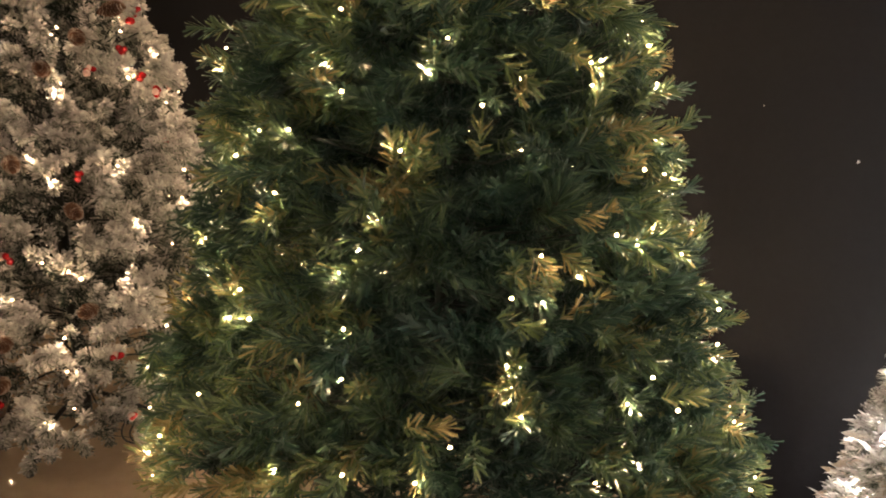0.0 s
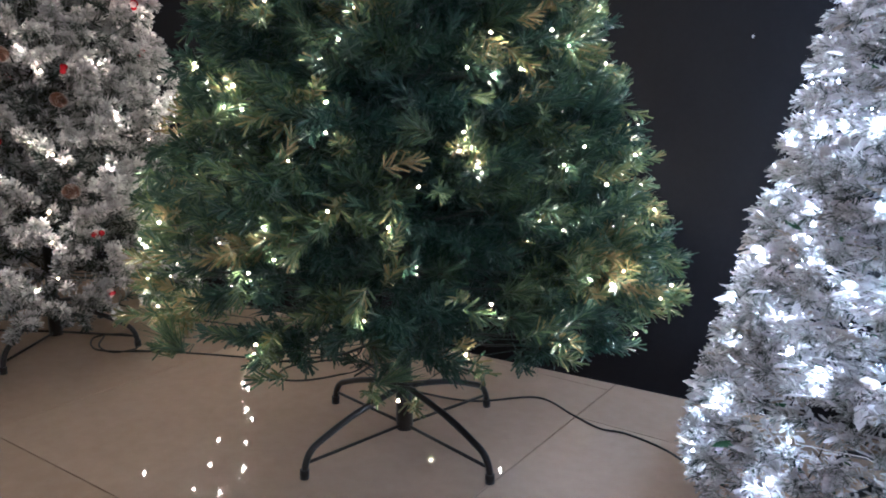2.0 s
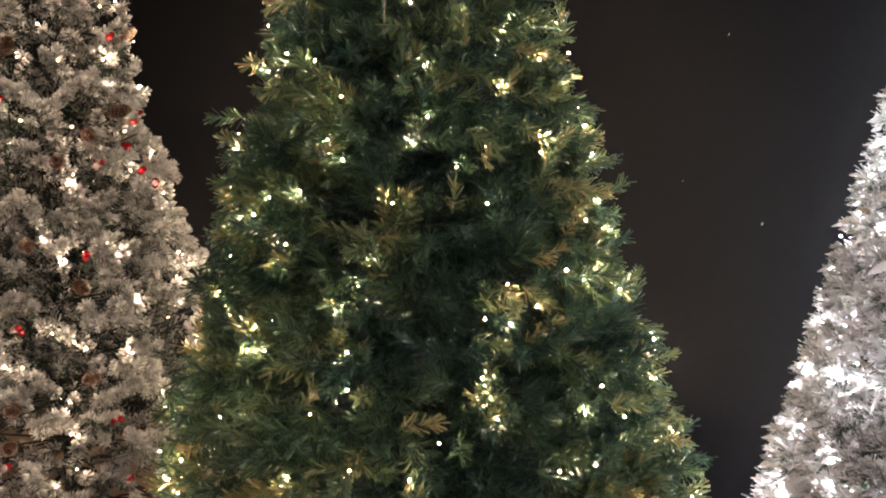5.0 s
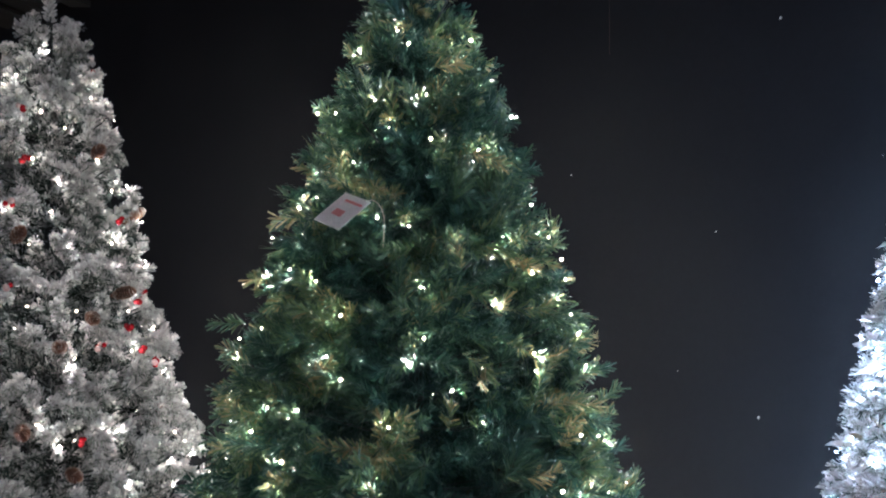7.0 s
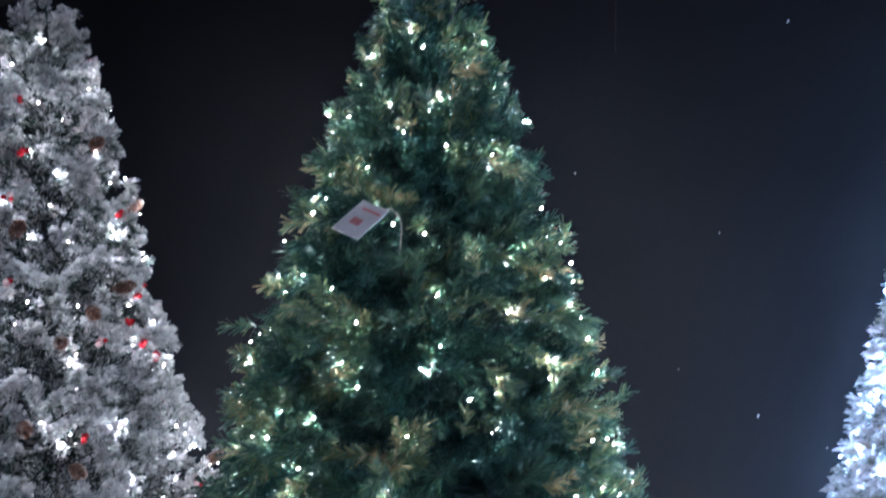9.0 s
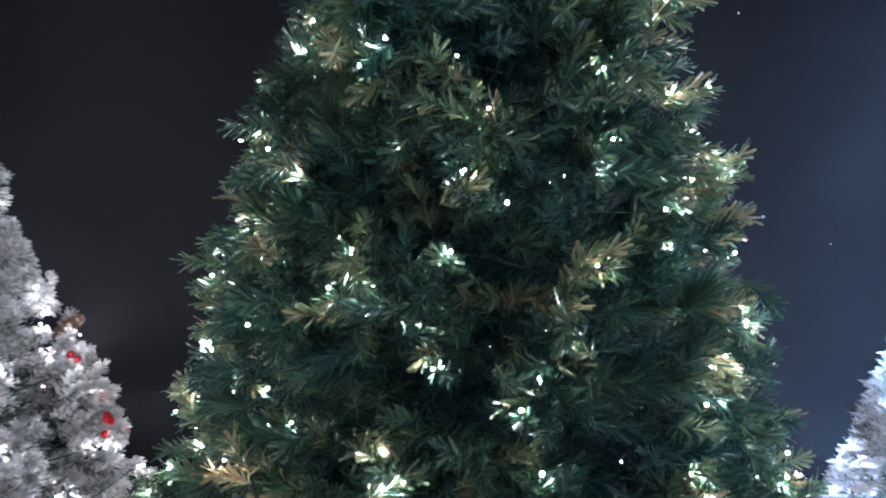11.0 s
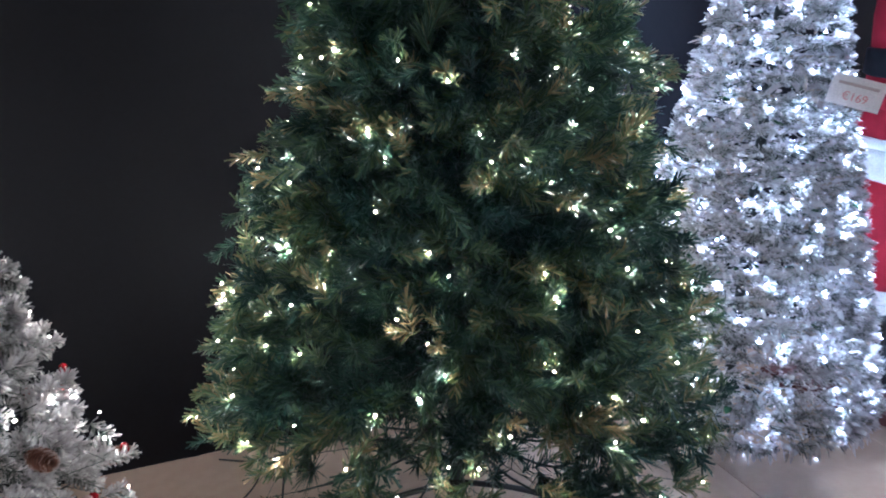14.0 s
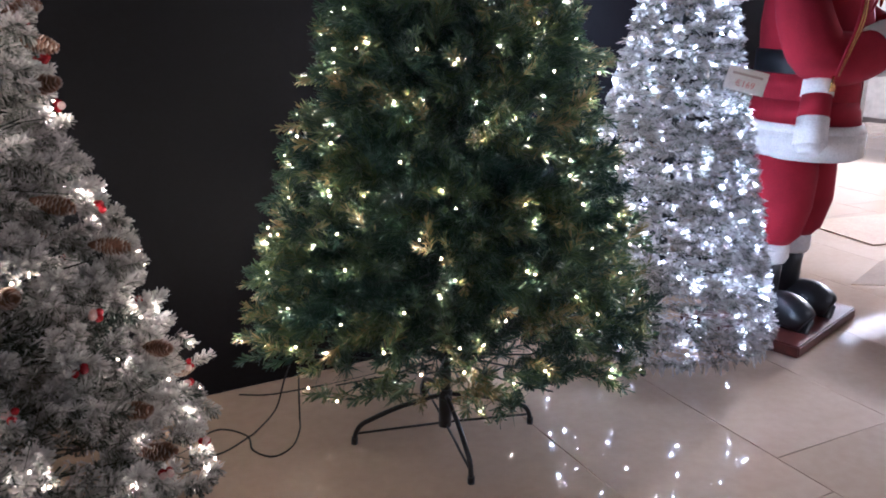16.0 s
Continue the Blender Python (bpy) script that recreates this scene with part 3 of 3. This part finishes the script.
for k in range(28):
    z = 0.28 + 1.8 * (1 - math.sqrt(1 - (k + rnd.random()) / 28))
    a = rnd.random() * 2 * math.pi if k % 2 else rnd.uniform(-2.2, 0.6)
    r = BERRY_R(z) * rnd.uniform(0.94, 0.99)
    ob = part("pine_cone", cones[k % 3], None, berry, "brown pine cone with frosted scales", at=(r * math.cos(a), r * math.sin(a), z))
    ob.rotation_euler = (rnd.uniform(0.9, 2.0), rnd.uniform(-0.5, 0.5), a + math.pi / 2 + rnd.uniform(-0.6, 0.6))

# -- the white leafy tree --
WHITE_R = table((0.1, 0.44), (0.16, 0.45), (0.3, 0.42), (0.46, 0.38), (0.74, 0.315), (1.0, 0.255), (1.2, 0.21), (1.4, 0.165), (1.7, 0.09), (1.9, 0.03))
white = thing("christmas_tree", (1.0875, 0.168, 0), "slim white flocked leafy Christmas tree with bright lights", "christmas tree")
bm = bmesh.new()
tube(bm, [(0, 0, 0.03), (0, 0, 1.0), (0, 0, 1.85)], [0.016, 0.016, 0.008], 12)
part("trunk", bm, MAT_TRUNK, white)
stand(white, 0.262, (-143, -53, 37, 127), 0.13)


def leaf_rings():
    """Rings of garland, each a fringe of folded leaves, some of them standing out."""
    base, way, size, tone = [], [], [], []
    z = 0.14
    while z < 1.88:
        r = WHITE_R(z)
        for row, (dr, share) in enumerate(((0.0, 1.0), (0.04, 0.7))):
            k = int(2 * math.pi * max(r - dr, 0.02) / 0.0038 * share)
            a = rng.random(k) * 2 * np.pi
            wave = 0.008 * np.sin(3 * a + 40 * z)
            rr = np.maximum(r - dr - 0.034 + rng.normal(0, 0.008, k), 0.004)
            base.append(np.stack([rr * np.cos(a), rr * np.sin(a), z + wave + rng.normal(0, 0.008, k)], 1))
            sway = rng.normal(0, 1.1, k)
            way.append(np.stack([np.cos(a + sway), np.sin(a + sway), rng.normal(-0.06, 0.28, k)], 1))
            size.append(np.where(rng.random(k) < 0.1, rng.uniform(0.045, 0.062, k), rng.uniform(0.016, 0.035, k)))
            t = rng.uniform(0.42, 1.0, k)
            patch = np.array([noise.noise(Vector((4 * math.cos(q), 4 * math.sin(q), 7 * z))) for q in a])
            t = np.where(rng.random(k) < 0.13 + 0.6 * np.clip(patch, 0, 1), rng.uniform(0.1, 0.36, k), t)
            # green leaves; more in the inner row, painting shade into the ring gaps
            t = np.where(rng.random(k) < 0.012 + 0.08 * row, rng.uniform(0, 0.1, k), t)
            tone.append(t)
        z += 0.047
    # long leaves that hang from the lowest ring
    k = 150
    a = rng.random(k) * 2 * np.pi
    rr = WHITE_R(0.12) - 0.04 * rng.random(k) - 0.01
    base.append(np.stack([rr * np.cos(a), rr * np.sin(a), 0.14 + 0 * a], 1))
    way.append(np.stack([0.4 * np.cos(a), 0.4 * np.sin(a), -1 + rng.normal(0, 0.25, k)], 1))
    size.append(rng.uniform(0.04, 0.06, k))
    tone.append(rng.uniform(0.12, 0.7, k))
    return np.concatenate(base), unit(np.concatenate(way)), np.concatenate(size), np.concatenate(tone)


base, way, size, tones = leaf_rings()
flat = unit(np.cross(way, np.array([[0, 0, 1.0]]) + rng.normal(0, 0.6, way.shape)))
up = np.cross(flat, way)
w = size * rng.uniform(0.1, 0.2, len(size))
P = lambda s, c, h: base + way * (size * s)[:, None] + flat * (w * c)[:, None] + up * (size * h)[:, None]  # noqa: E731
curl = rng.normal(0, 0.12, len(size))
verts = np.stack([base, P(0.35, 1, 0.05), P(0.4, 0, 0.0), P(0.35, -1, 0.05), P(0.75, 0.8, 0.05 + curl), P(0.75, -0.8, 0.05 + curl), P(1.0, 0, 1.4 * curl)], 1)
q = np.arange(len(base))[:, None, None] * 7
faces = (np.array([[0, 1, 2], [0, 2, 3], [1, 4, 2], [3, 2, 5], [4, 6, 2], [2, 6, 5]])[None] + q).reshape(-1, 3)
part("crown", from_arrays("crown", verts.reshape(-1, 3), faces, MAT_LEAF, np.repeat(tones, 7)), None, white, "rings of white flocked leaves with beige and green tips", kind="stuff")
# flocked bristles of the garland behind the leaves
count = 9000
z = 0.14 + 0.047 * rng.integers(0, 37, count)
r = np.array([max(WHITE_R(q), 0.02) for q in z])
keep = rng.random(count) < r / 0.45
z, r = z[keep], r[keep]
a = rng.random(len(z)) * 2 * np.pi
start = np.stack([(r - 0.03) * np.cos(a), (r - 0.03) * np.sin(a), z + 0.008 * np.sin(3 * a + 40 * z) + rng.normal(0, 0.006, len(z))], 1)
run = unit(np.stack([0.5 * np.cos(a) - np.sin(a), 0.5 * np.sin(a) + np.cos(a), rng.normal(0, 0.15, len(z))], 1) * rng.choice([-1, 1], (len(z), 1)) + 0.9 * np.stack([np.cos(a), np.sin(a), 0 * a], 1))
v, f, t = needle_cloud(start, run, np.full(len(z), 0.03), 34, (0.012, 0.024), (30, 70), 0.0024, rng.uniform(0.45, 0.95, len(z)), True, 0.2)
part("flocking", from_arrays("flocking", v, f, MAT_FLOCK, t), None, white, "white flocked bristles between the leaves", kind="stuff")
light_string(white, WHITE_R, 0.17, 1.84, 300, 20, (-0.006, 0.03), MAT_BULB_COOL, 0.003, MAT_CARD, 0.19, (1.0, 0.98, 0.92), 0.03)

# ---- price cards ----


def lettering(text, size, m, parent, mat, name="price"):
    cu = bpy.data.curves.new(name, "FONT")
    cu.body, cu.size, cu.align_x, cu.align_y, cu.extrude = text, size, "CENTER", "CENTER", 0.0002
    ob = bpy.data.objects.new(name, cu)
    me = bpy.data.meshes.new_from_object(ob)
    bpy.data.objects.remove(ob)
    me.materials.append(mat)
    made = part(name, me, None, parent)
    made.matrix_basis = m
    return made


def price_card(m, w, h, label, bars, text="", cord=None):
    """A card in its own plane: x to the right, y up, z towards the reader."""
    card = new("price_card")
    card.matrix_basis = m
    tagged(card, label, "price card", "price cards")
    bm = bmesh.new()
    box(bm, -w / 2, w / 2, -h / 2, h / 2, -0.0006, 0.0006)
    part("card", bm, MAT_CARD, card)
    for x, y, bw, bh, mat in bars:
        bm = bmesh.new()
        box(bm, x - bw / 2, x + bw / 2, y - bh / 2, y + bh / 2, 0.0016, 0.0022)
        part("print_bar", bm, mat, card)
    if text:
        lettering(text, 0.03, pose(0.0, -0.014, 0.0022), card, MAT_PRINT)
    bm = bmesh.new()
    tube(bm, curve_points([(cord[0] * w, h / 2 - 0.004, 0.001), (cord[0] * w + 0.01, h / 2 + 0.012, -0.008), (cord[0] * w + 0.02, h / 2 + 0.012, -0.04), (cord[0] * w + 0.015, h / 2 - 0.01, -0.1)], 4), 0.0009, 5)
    part("cord", bm, MAT_GREYPRINT, card)
    return card


lie = Matrix(((0.941, 0.304, 0.146), (-0.13, 0.728, -0.673), (-0.311, 0.615, 0.725))).to_4x4()
price_card(Matrix.Translation((0.09, -0.373, 1.469)) @ lie, 0.068, 0.083, "small white price card with faded pink print", [(0.006, 0.024, 0.045, 0.006, MAT_PRINT), (-0.002, -0.008, 0.024, 0.016, MAT_PRINT)], cord=(0.3,))
price_card(look((1.085, -0.125, 1.1), (1.95, 0.62, 1.0)) @ Matrix.Rotation(radians(-12), 4, "Z"), 0.132, 0.078, "cream price card with pink price lettering", [(0.0, 0.018, 0.1, 0.008, MAT_GREYPRINT)], "€169", cord=(-0.3,))

# ---- round orange disc on the wall ----
bm = bmesh.new()
bmesh.ops.create_cone(bm, segments=32, radius1=0.027, radius2=0.0255, depth=0.012, cap_ends=True, matrix=Matrix.Translation((0.968, WALL_Y - 0.006, 0.936)) @ Matrix.Rotation(radians(90), 4, "X"))
tagged(new("wall_disc", from_bm("wall_disc", bm, MAT_ORANGE)), "small round orange disc on the wall", "wall cap")

# ---- figure on its wooden base ----
FACE = 15.0
px, py = 1.542, -0.177
bm = bmesh.new()
box(bm, 0, 0.67, 0, 0.52, 0, 0.05, 0.006)
plinth = new("figure_base", from_bm("figure_base", bm, MAT_PLINTH))
plinth.matrix_basis = pose(px, py, 0, 0, 0, FACE)
tagged(plinth, "low red-brown wooden base under the figure", "plinth")


def festive_figure():
    """A standing figure in plain forms, in its own frame: x to its left, -y ahead, z up from the base."""
    bm = bmesh.new()
    RED, WHITE, BLACK, GREEN, GOLD = range(5)
    for sx in (-0.13, 0.11):
        tube(bm, [(sx, 0.03, 0.02), (sx, 0.03, 0.2), (sx, 0.03, 0.28)], [0.062, 0.06, 0.064], 16, BLACK)
        boot = curve_points([(sx, 0.075, 0.05), (sx, 0.0, 0.07), (sx * 1.05, -0.08, 0.078), (sx * 1.1, -0.14, 0.06), (sx * 1.12, -0.175, 0.042)], 4)
        tube(bm, boot, [0.03 + 0.045 * math.sin(math.pi * min(1, 0.1 + 0.85 * k / (len(boot) - 1))) ** 0.5 for k in range(len(boot))], 16, BLACK, 0.8)
        sole = curve_points([(sx, 0.08, 0.011), (sx * 1.05, -0.06, 0.011), (sx * 1.12, -0.19, 0.011)], 3)
        tube(bm, sole, [0.045, 0.06, 0.066, 0.06, 0.064, 0.07, 0.05][: len(sole)], 12, BLACK, 0.16)
        tube(bm, [(sx, 0.03, 0.27), (sx, 0.03, 0.29), (sx, 0.03, 0.35), (sx, 0.03, 0.37)], [0.072, 0.082, 0.082, 0.074], 18, WHITE)
        tube(bm, [(sx, 0.03, 0.355), (sx, 0.025, 0.4), (sx, 0.02, 0.52), (sx * 0.9, 0.02, 0.64), (sx * 0.8, 0.03, 0.76)], [0.075, 0.11, 0.135, 0.135, 0.13], 20, RED)
    body = [(0.72, 0.27, WHITE), (0.735, 0.3, WHITE), (0.83, 0.3, WHITE), (0.86, 0.28, WHITE), (0.86, 0.27, RED), (0.95, 0.25, RED), (1.05, 0.245, RED)]
    for (z0, r0, m0), (z1, r1, _) in zip(body, body[1:]):
        if z1 > z0:
            tube(bm, [(0, 0.02, z0), (0, 0.02, z1)], [r0, r1], 28, m0, 0.78)
    tube(bm, [(0, 0.02, 1.05), (0, 0.02, 1.055), (0, 0.02, 1.135), (0, 0.02, 1.14)], [0.24, 0.255, 0.255, 0.24], 28, BLACK, 0.8)
    tube(bm, [(0, 0.02, 1.13), (0, 0.02, 1.25), (0, 0.03, 1.38), (0, 0.035, 1.46), (0, 0.04, 1.51)], [0.245, 0.255, 0.235, 0.19, 0.08], 28, RED, 0.78)
    # front trim of the coat
    box(bm, -0.035, 0.035, -0.205, -0.175, 0.73, 1.04, 0.008, WHITE)
    # plain rounded head with a cap
    tube(bm, [(0, 0.03, 1.47), (0, 0.02, 1.53), (0, 0.01, 1.62), (0, 0.02, 1.7)], [0.08, 0.115, 0.115, 0.09], 20, WHITE)
    tube(bm, [(0, 0.02, 1.67), (0, 0.02, 1.72), (0.02, 0.05, 1.82), (0.08, 0.09, 1.88)], [0.118, 0.115, 0.06, 0.02], 20, RED)
    # arms: the right one bent across, the left one lower and ahead
    arm = curve_points([(-0.2, 0.03, 1.42), (-0.265, -0.03, 1.27), (-0.27, -0.11, 1.13), (-0.2, -0.2, 1.12), (-0.11, -0.26, 1.15)], 4)
    tube(bm, arm, [0.085, 0.09, 0.094, 0.097, 0.1, 0.102, 0.104, 0.105, 0.105, 0.104, 0.102, 0.1, 0.096, 0.092, 0.088, 0.085, 0.08][: len(arm)], 18, RED)
    tube(bm, [(-0.135, -0.25, 1.14), (-0.12, -0.256, 1.145), (-0.06, -0.285, 1.17), (-0.048, -0.29, 1.174)], [0.085, 0.1, 0.1, 0.086], 18, WHITE)
    tube(bm, curve_points([(-0.06, -0.285, 1.17), (-0.02, -0.305, 1.18), (0.04, -0.32, 1.19)], 4), [0.05, 0.055, 0.06, 0.062, 0.06, 0.058, 0.052, 0.045, 0.02], 14, GREEN, 0.7)
    arm = curve_points([(0.2, 0.03, 1.42), (0.28, -0.02, 1.28), (0.27, -0.16, 1.2), (0.2, -0.26, 1.24)], 4)
    tube(bm, arm, 0.088, 16, RED)
    tube(bm, [(0.2, -0.26, 1.24), (0.185, -0.285, 1.25), (0.15, -0.32, 1.27)], [0.07, 0.1, 0.09], 16, WHITE)
    # striped sleeve end that hangs below the arm, leaning outwards
    for d0, d1, r0, r1, m in ((0.0, 0.07, 0.07, 0.072, WHITE), (0.07, 0.15, 0.068, 0.069, RED), (0.15, 0.25, 0.072, 0.075, WHITE), (0.25, 0.28, 0.075, 0.045, WHITE)):
        tube(bm, [(-0.27 - d0 * 0.3, -0.12 - d0 * 0.1, 1.05 - d0), (-0.27 - d1 * 0.3, -0.12 - d1 * 0.1, 1.05 - d1)], [r0, r1], 18, m, 0.75)
    # ribbons, tassel and small bells
    for k in range(5):
        tube(bm, curve_points([(-0.33 + 0.012 * k, -0.25, 1.36), (-0.345 + 0.014 * k, -0.25, 1.25), (-0.35 + 0.01 * k, -0.225, 1.14), (-0.365 + 0.004 * k, -0.21, 1.06)], 5), 0.006, 6, GOLD if k % 2 else RED)
    for k in range(7):
        tube(bm, [(-0.365, -0.2, 1.06), (-0.39 + 0.009 * k, -0.202, 1.005)], [0.004, 0.003], 5, GOLD if k % 2 == 0 else RED)
    for k in range(7):
        a = 0.9 * k
        tube(bm, curve_points([(-0.31, -0.27, 1.38), (-0.31 + 0.05 * math.cos(a), -0.29, 1.38 + 0.05 * math.sin(a)), (-0.31 + 0.11 * math.cos(a), -0.28, 1.38 + 0.1 * math.sin(a))], 4), [0.005, 0.009, 0.012, 0.012, 0.012, 0.011, 0.01, 0.008, 0.005], 6, RED if k % 2 else GOLD, 0.4)
    seen = set(bm.faces)
    for k in range(3):
        bmesh.ops.create_uvsphere(bm, u_segments=12, v_segments=8, radius=0.022, matrix=Matrix.Translation((-0.31 + 0.035 * k, -0.26, 1.36 + 0.012 * (k % 2))))
    for f in bm.faces:
        if f not in seen:
            f.material_index, f.smooth = GOLD, True
    return from_bm("festive_figure", bm, MAT_RED, MAT_FLEECE, MAT_BLACK, MAT_MITTEN, MAT_GOLD)


figure = new("festive_figure", festive_figure())
figure.matrix_basis = pose(1.80, 0.12, 0.05, 0, 0, FACE)
tagged(figure, "life-size festive figure in red suit with white fleece trim", "figure")

# ---- cardboard ----


def cardboard_box(x, y, w, d, h, turn, flaps, label):
    thing_ = thing("cardboard_box", (x, y, 0), label, "cardboard box", "cardboard boxes", turn)
    bm = bmesh.new()
    t = 0.004
    box(bm, -w / 2, w / 2, -d / 2, -d / 2 + t, t, h)
    box(bm, -w / 2, w / 2, d / 2 - t, d / 2, t, h)
    box(bm, -w / 2, -w / 2 + t, -d / 2 + t, d / 2 - t, t, h)
    box(bm, w / 2 - t, w / 2, -d / 2 + t, d / 2 - t, t, h)
    box(bm, -w / 2, w / 2, -d / 2, d / 2, 0, t)
    part("body", bm, MAT_CORRUGATE, thing_)
    for side, fall, reach in flaps:
        bm = bmesh.new()
        long = w if side in "ns" else d
        box(bm, -long / 2, long / 2, 0, reach, -t / 2, t / 2)
        ob = part("flap", bm, MAT_CORRUGATE, thing_)
        a = {"n": 0, "w": 90, "s": 180, "e": 270}[side]
        off = d / 2 if side in "ns" else w / 2
        ob.matrix_basis = pose(0, 0, 0, 0, 0, a) @ pose(0, off, h, fall, 0, 0)
    return thing_


cardboard_box(2.4, -0.36, 0.5, 0.42, 0.24, 18, (("n", -12, 0.2), ("w", -18, 0.2), ("e", -30, 0.2)), "open brown cardboard box with its flaps folded out")
cardboard_box(7.3, 2.4, 1.0, 0.7, 0.8, 20, (), "large closed brown cardboard carton on the floor")
bm = bmesh.new()
box(bm, -0.45, 0.45, -0.3, 0.3, 0.0, 0.006)
sheet = new("cardboard_sheet", from_bm("cardboard_sheet", bm, MAT_CORRUGATE))
sheet.matrix_basis = pose(3.95, 0.9, 0.002, 0, 0, -10)
tagged(sheet, "flat brown cardboard sheet lying on the tiles", "cardboard")

# ---- cables on the floor ----


def cable(points, label, r=0.0028):
    bm = bmesh.new()
    tube(bm, curve_points(points, 7), r, 6)
    return tagged(new("power_cable", from_bm("power_cable", bm, MAT_CABLE)), label, "cable", "light cables")


cable([(-0.02, 0.02, 0.12), (0.05, 0.25, 0.02), (0.173, 0.404, 0.003), (0.3, 0.35, 0.003), (0.39, 0.309, 0.003), (0.46, 0.315, 0.003), (0.572, 0.278, 0.003), (0.7, 0.19, 0.003), (0.9, 0.12, 0.003)], "thin dark cable trailing over the tiles to the white tree")
cable([(-0.36, 0.3, 0.3), (-0.4, 0.36, 0.14), (-0.43, 0.38, 0.02), (-0.52, 0.3, 0.003), (-0.56, 0.27, 0.003), (-0.644, 0.222, 0.003), (-0.731, 0.204, 0.003), (-0.95, 0.12, 0.003), (-1.1, 0.05, 0.003)], "dark cable hanging from the green tree to the floor")
cable([(-0.3, 0.4, 0.28), (-0.33, 0.42, 0.12), (-0.37, 0.32, 0.01), (-0.4, 0.24, 0.003), (-0.46, 0.15, 0.003), (-0.53, 0.125, 0.003), (-0.57, 0.19, 0.003), (-0.56, 0.28, 0.003), (-0.62, 0.36, 0.003), (-0.7, 0.34, 0.003)], "dark cable looped on the tiles near the wall")
cable([(-0.499, 0.57, 0.003), (-0.42, 0.525, 0.003), (-0.33, 0.51, 0.003), (-0.2, 0.5, 0.003)], "short dark cable along the foot of the wall")
cable([(-1.3, 0.1, 0.003), (-1.22, 0.02, 0.003), (-1.13, 0.006, 0.003), (-1.1, 0.07, 0.003), (-1.16, 0.13, 0.003), (-1.26, 0.14, 0.003), (-1.3, 0.06, 0.006), (-1.2, -0.01, 0.006), (-1.09, 0.03, 0.006), (-0.98, 0.12, 0.003)], "coiled dark cable under the flocked tree")

# ---- floor tiles ----


def tile_mesh(w, d):
    bm = bmesh.new()
    g = 0.0016
    box(bm, g, w - g, g, d - g, -0.0035, 0.0)
    bmesh.ops.bevel(bm, geom=[e for e in bm.edges if all(v.co.z > -0.001 for v in e.verts)], offset=0.0004, segments=1, affect="EDGES")
    return from_bm("tile", bm, MAT_TILE)


wide, slim = tile_mesh(1.16, 1.16), tile_mesh(0.57, 1.14)
for i in range(-5, 0):
    for j in range(-6, 2):
        ob = part("tile", wide, None, floor)
        ob.matrix_basis = pose(*floor_place(i * 1.16, -0.49 + j * 1.16), 0, 0, 0, math.degrees(TURN))
for i in range(0, 17):
    for j in range(-6, 5):
        ob = part("tile", slim, None, floor)
        ob.matrix_basis = pose(*floor_place(i * 0.57, (-0.49 if i % 2 else -0.69) + j * 1.14), 0, 0, 0, math.degrees(TURN))
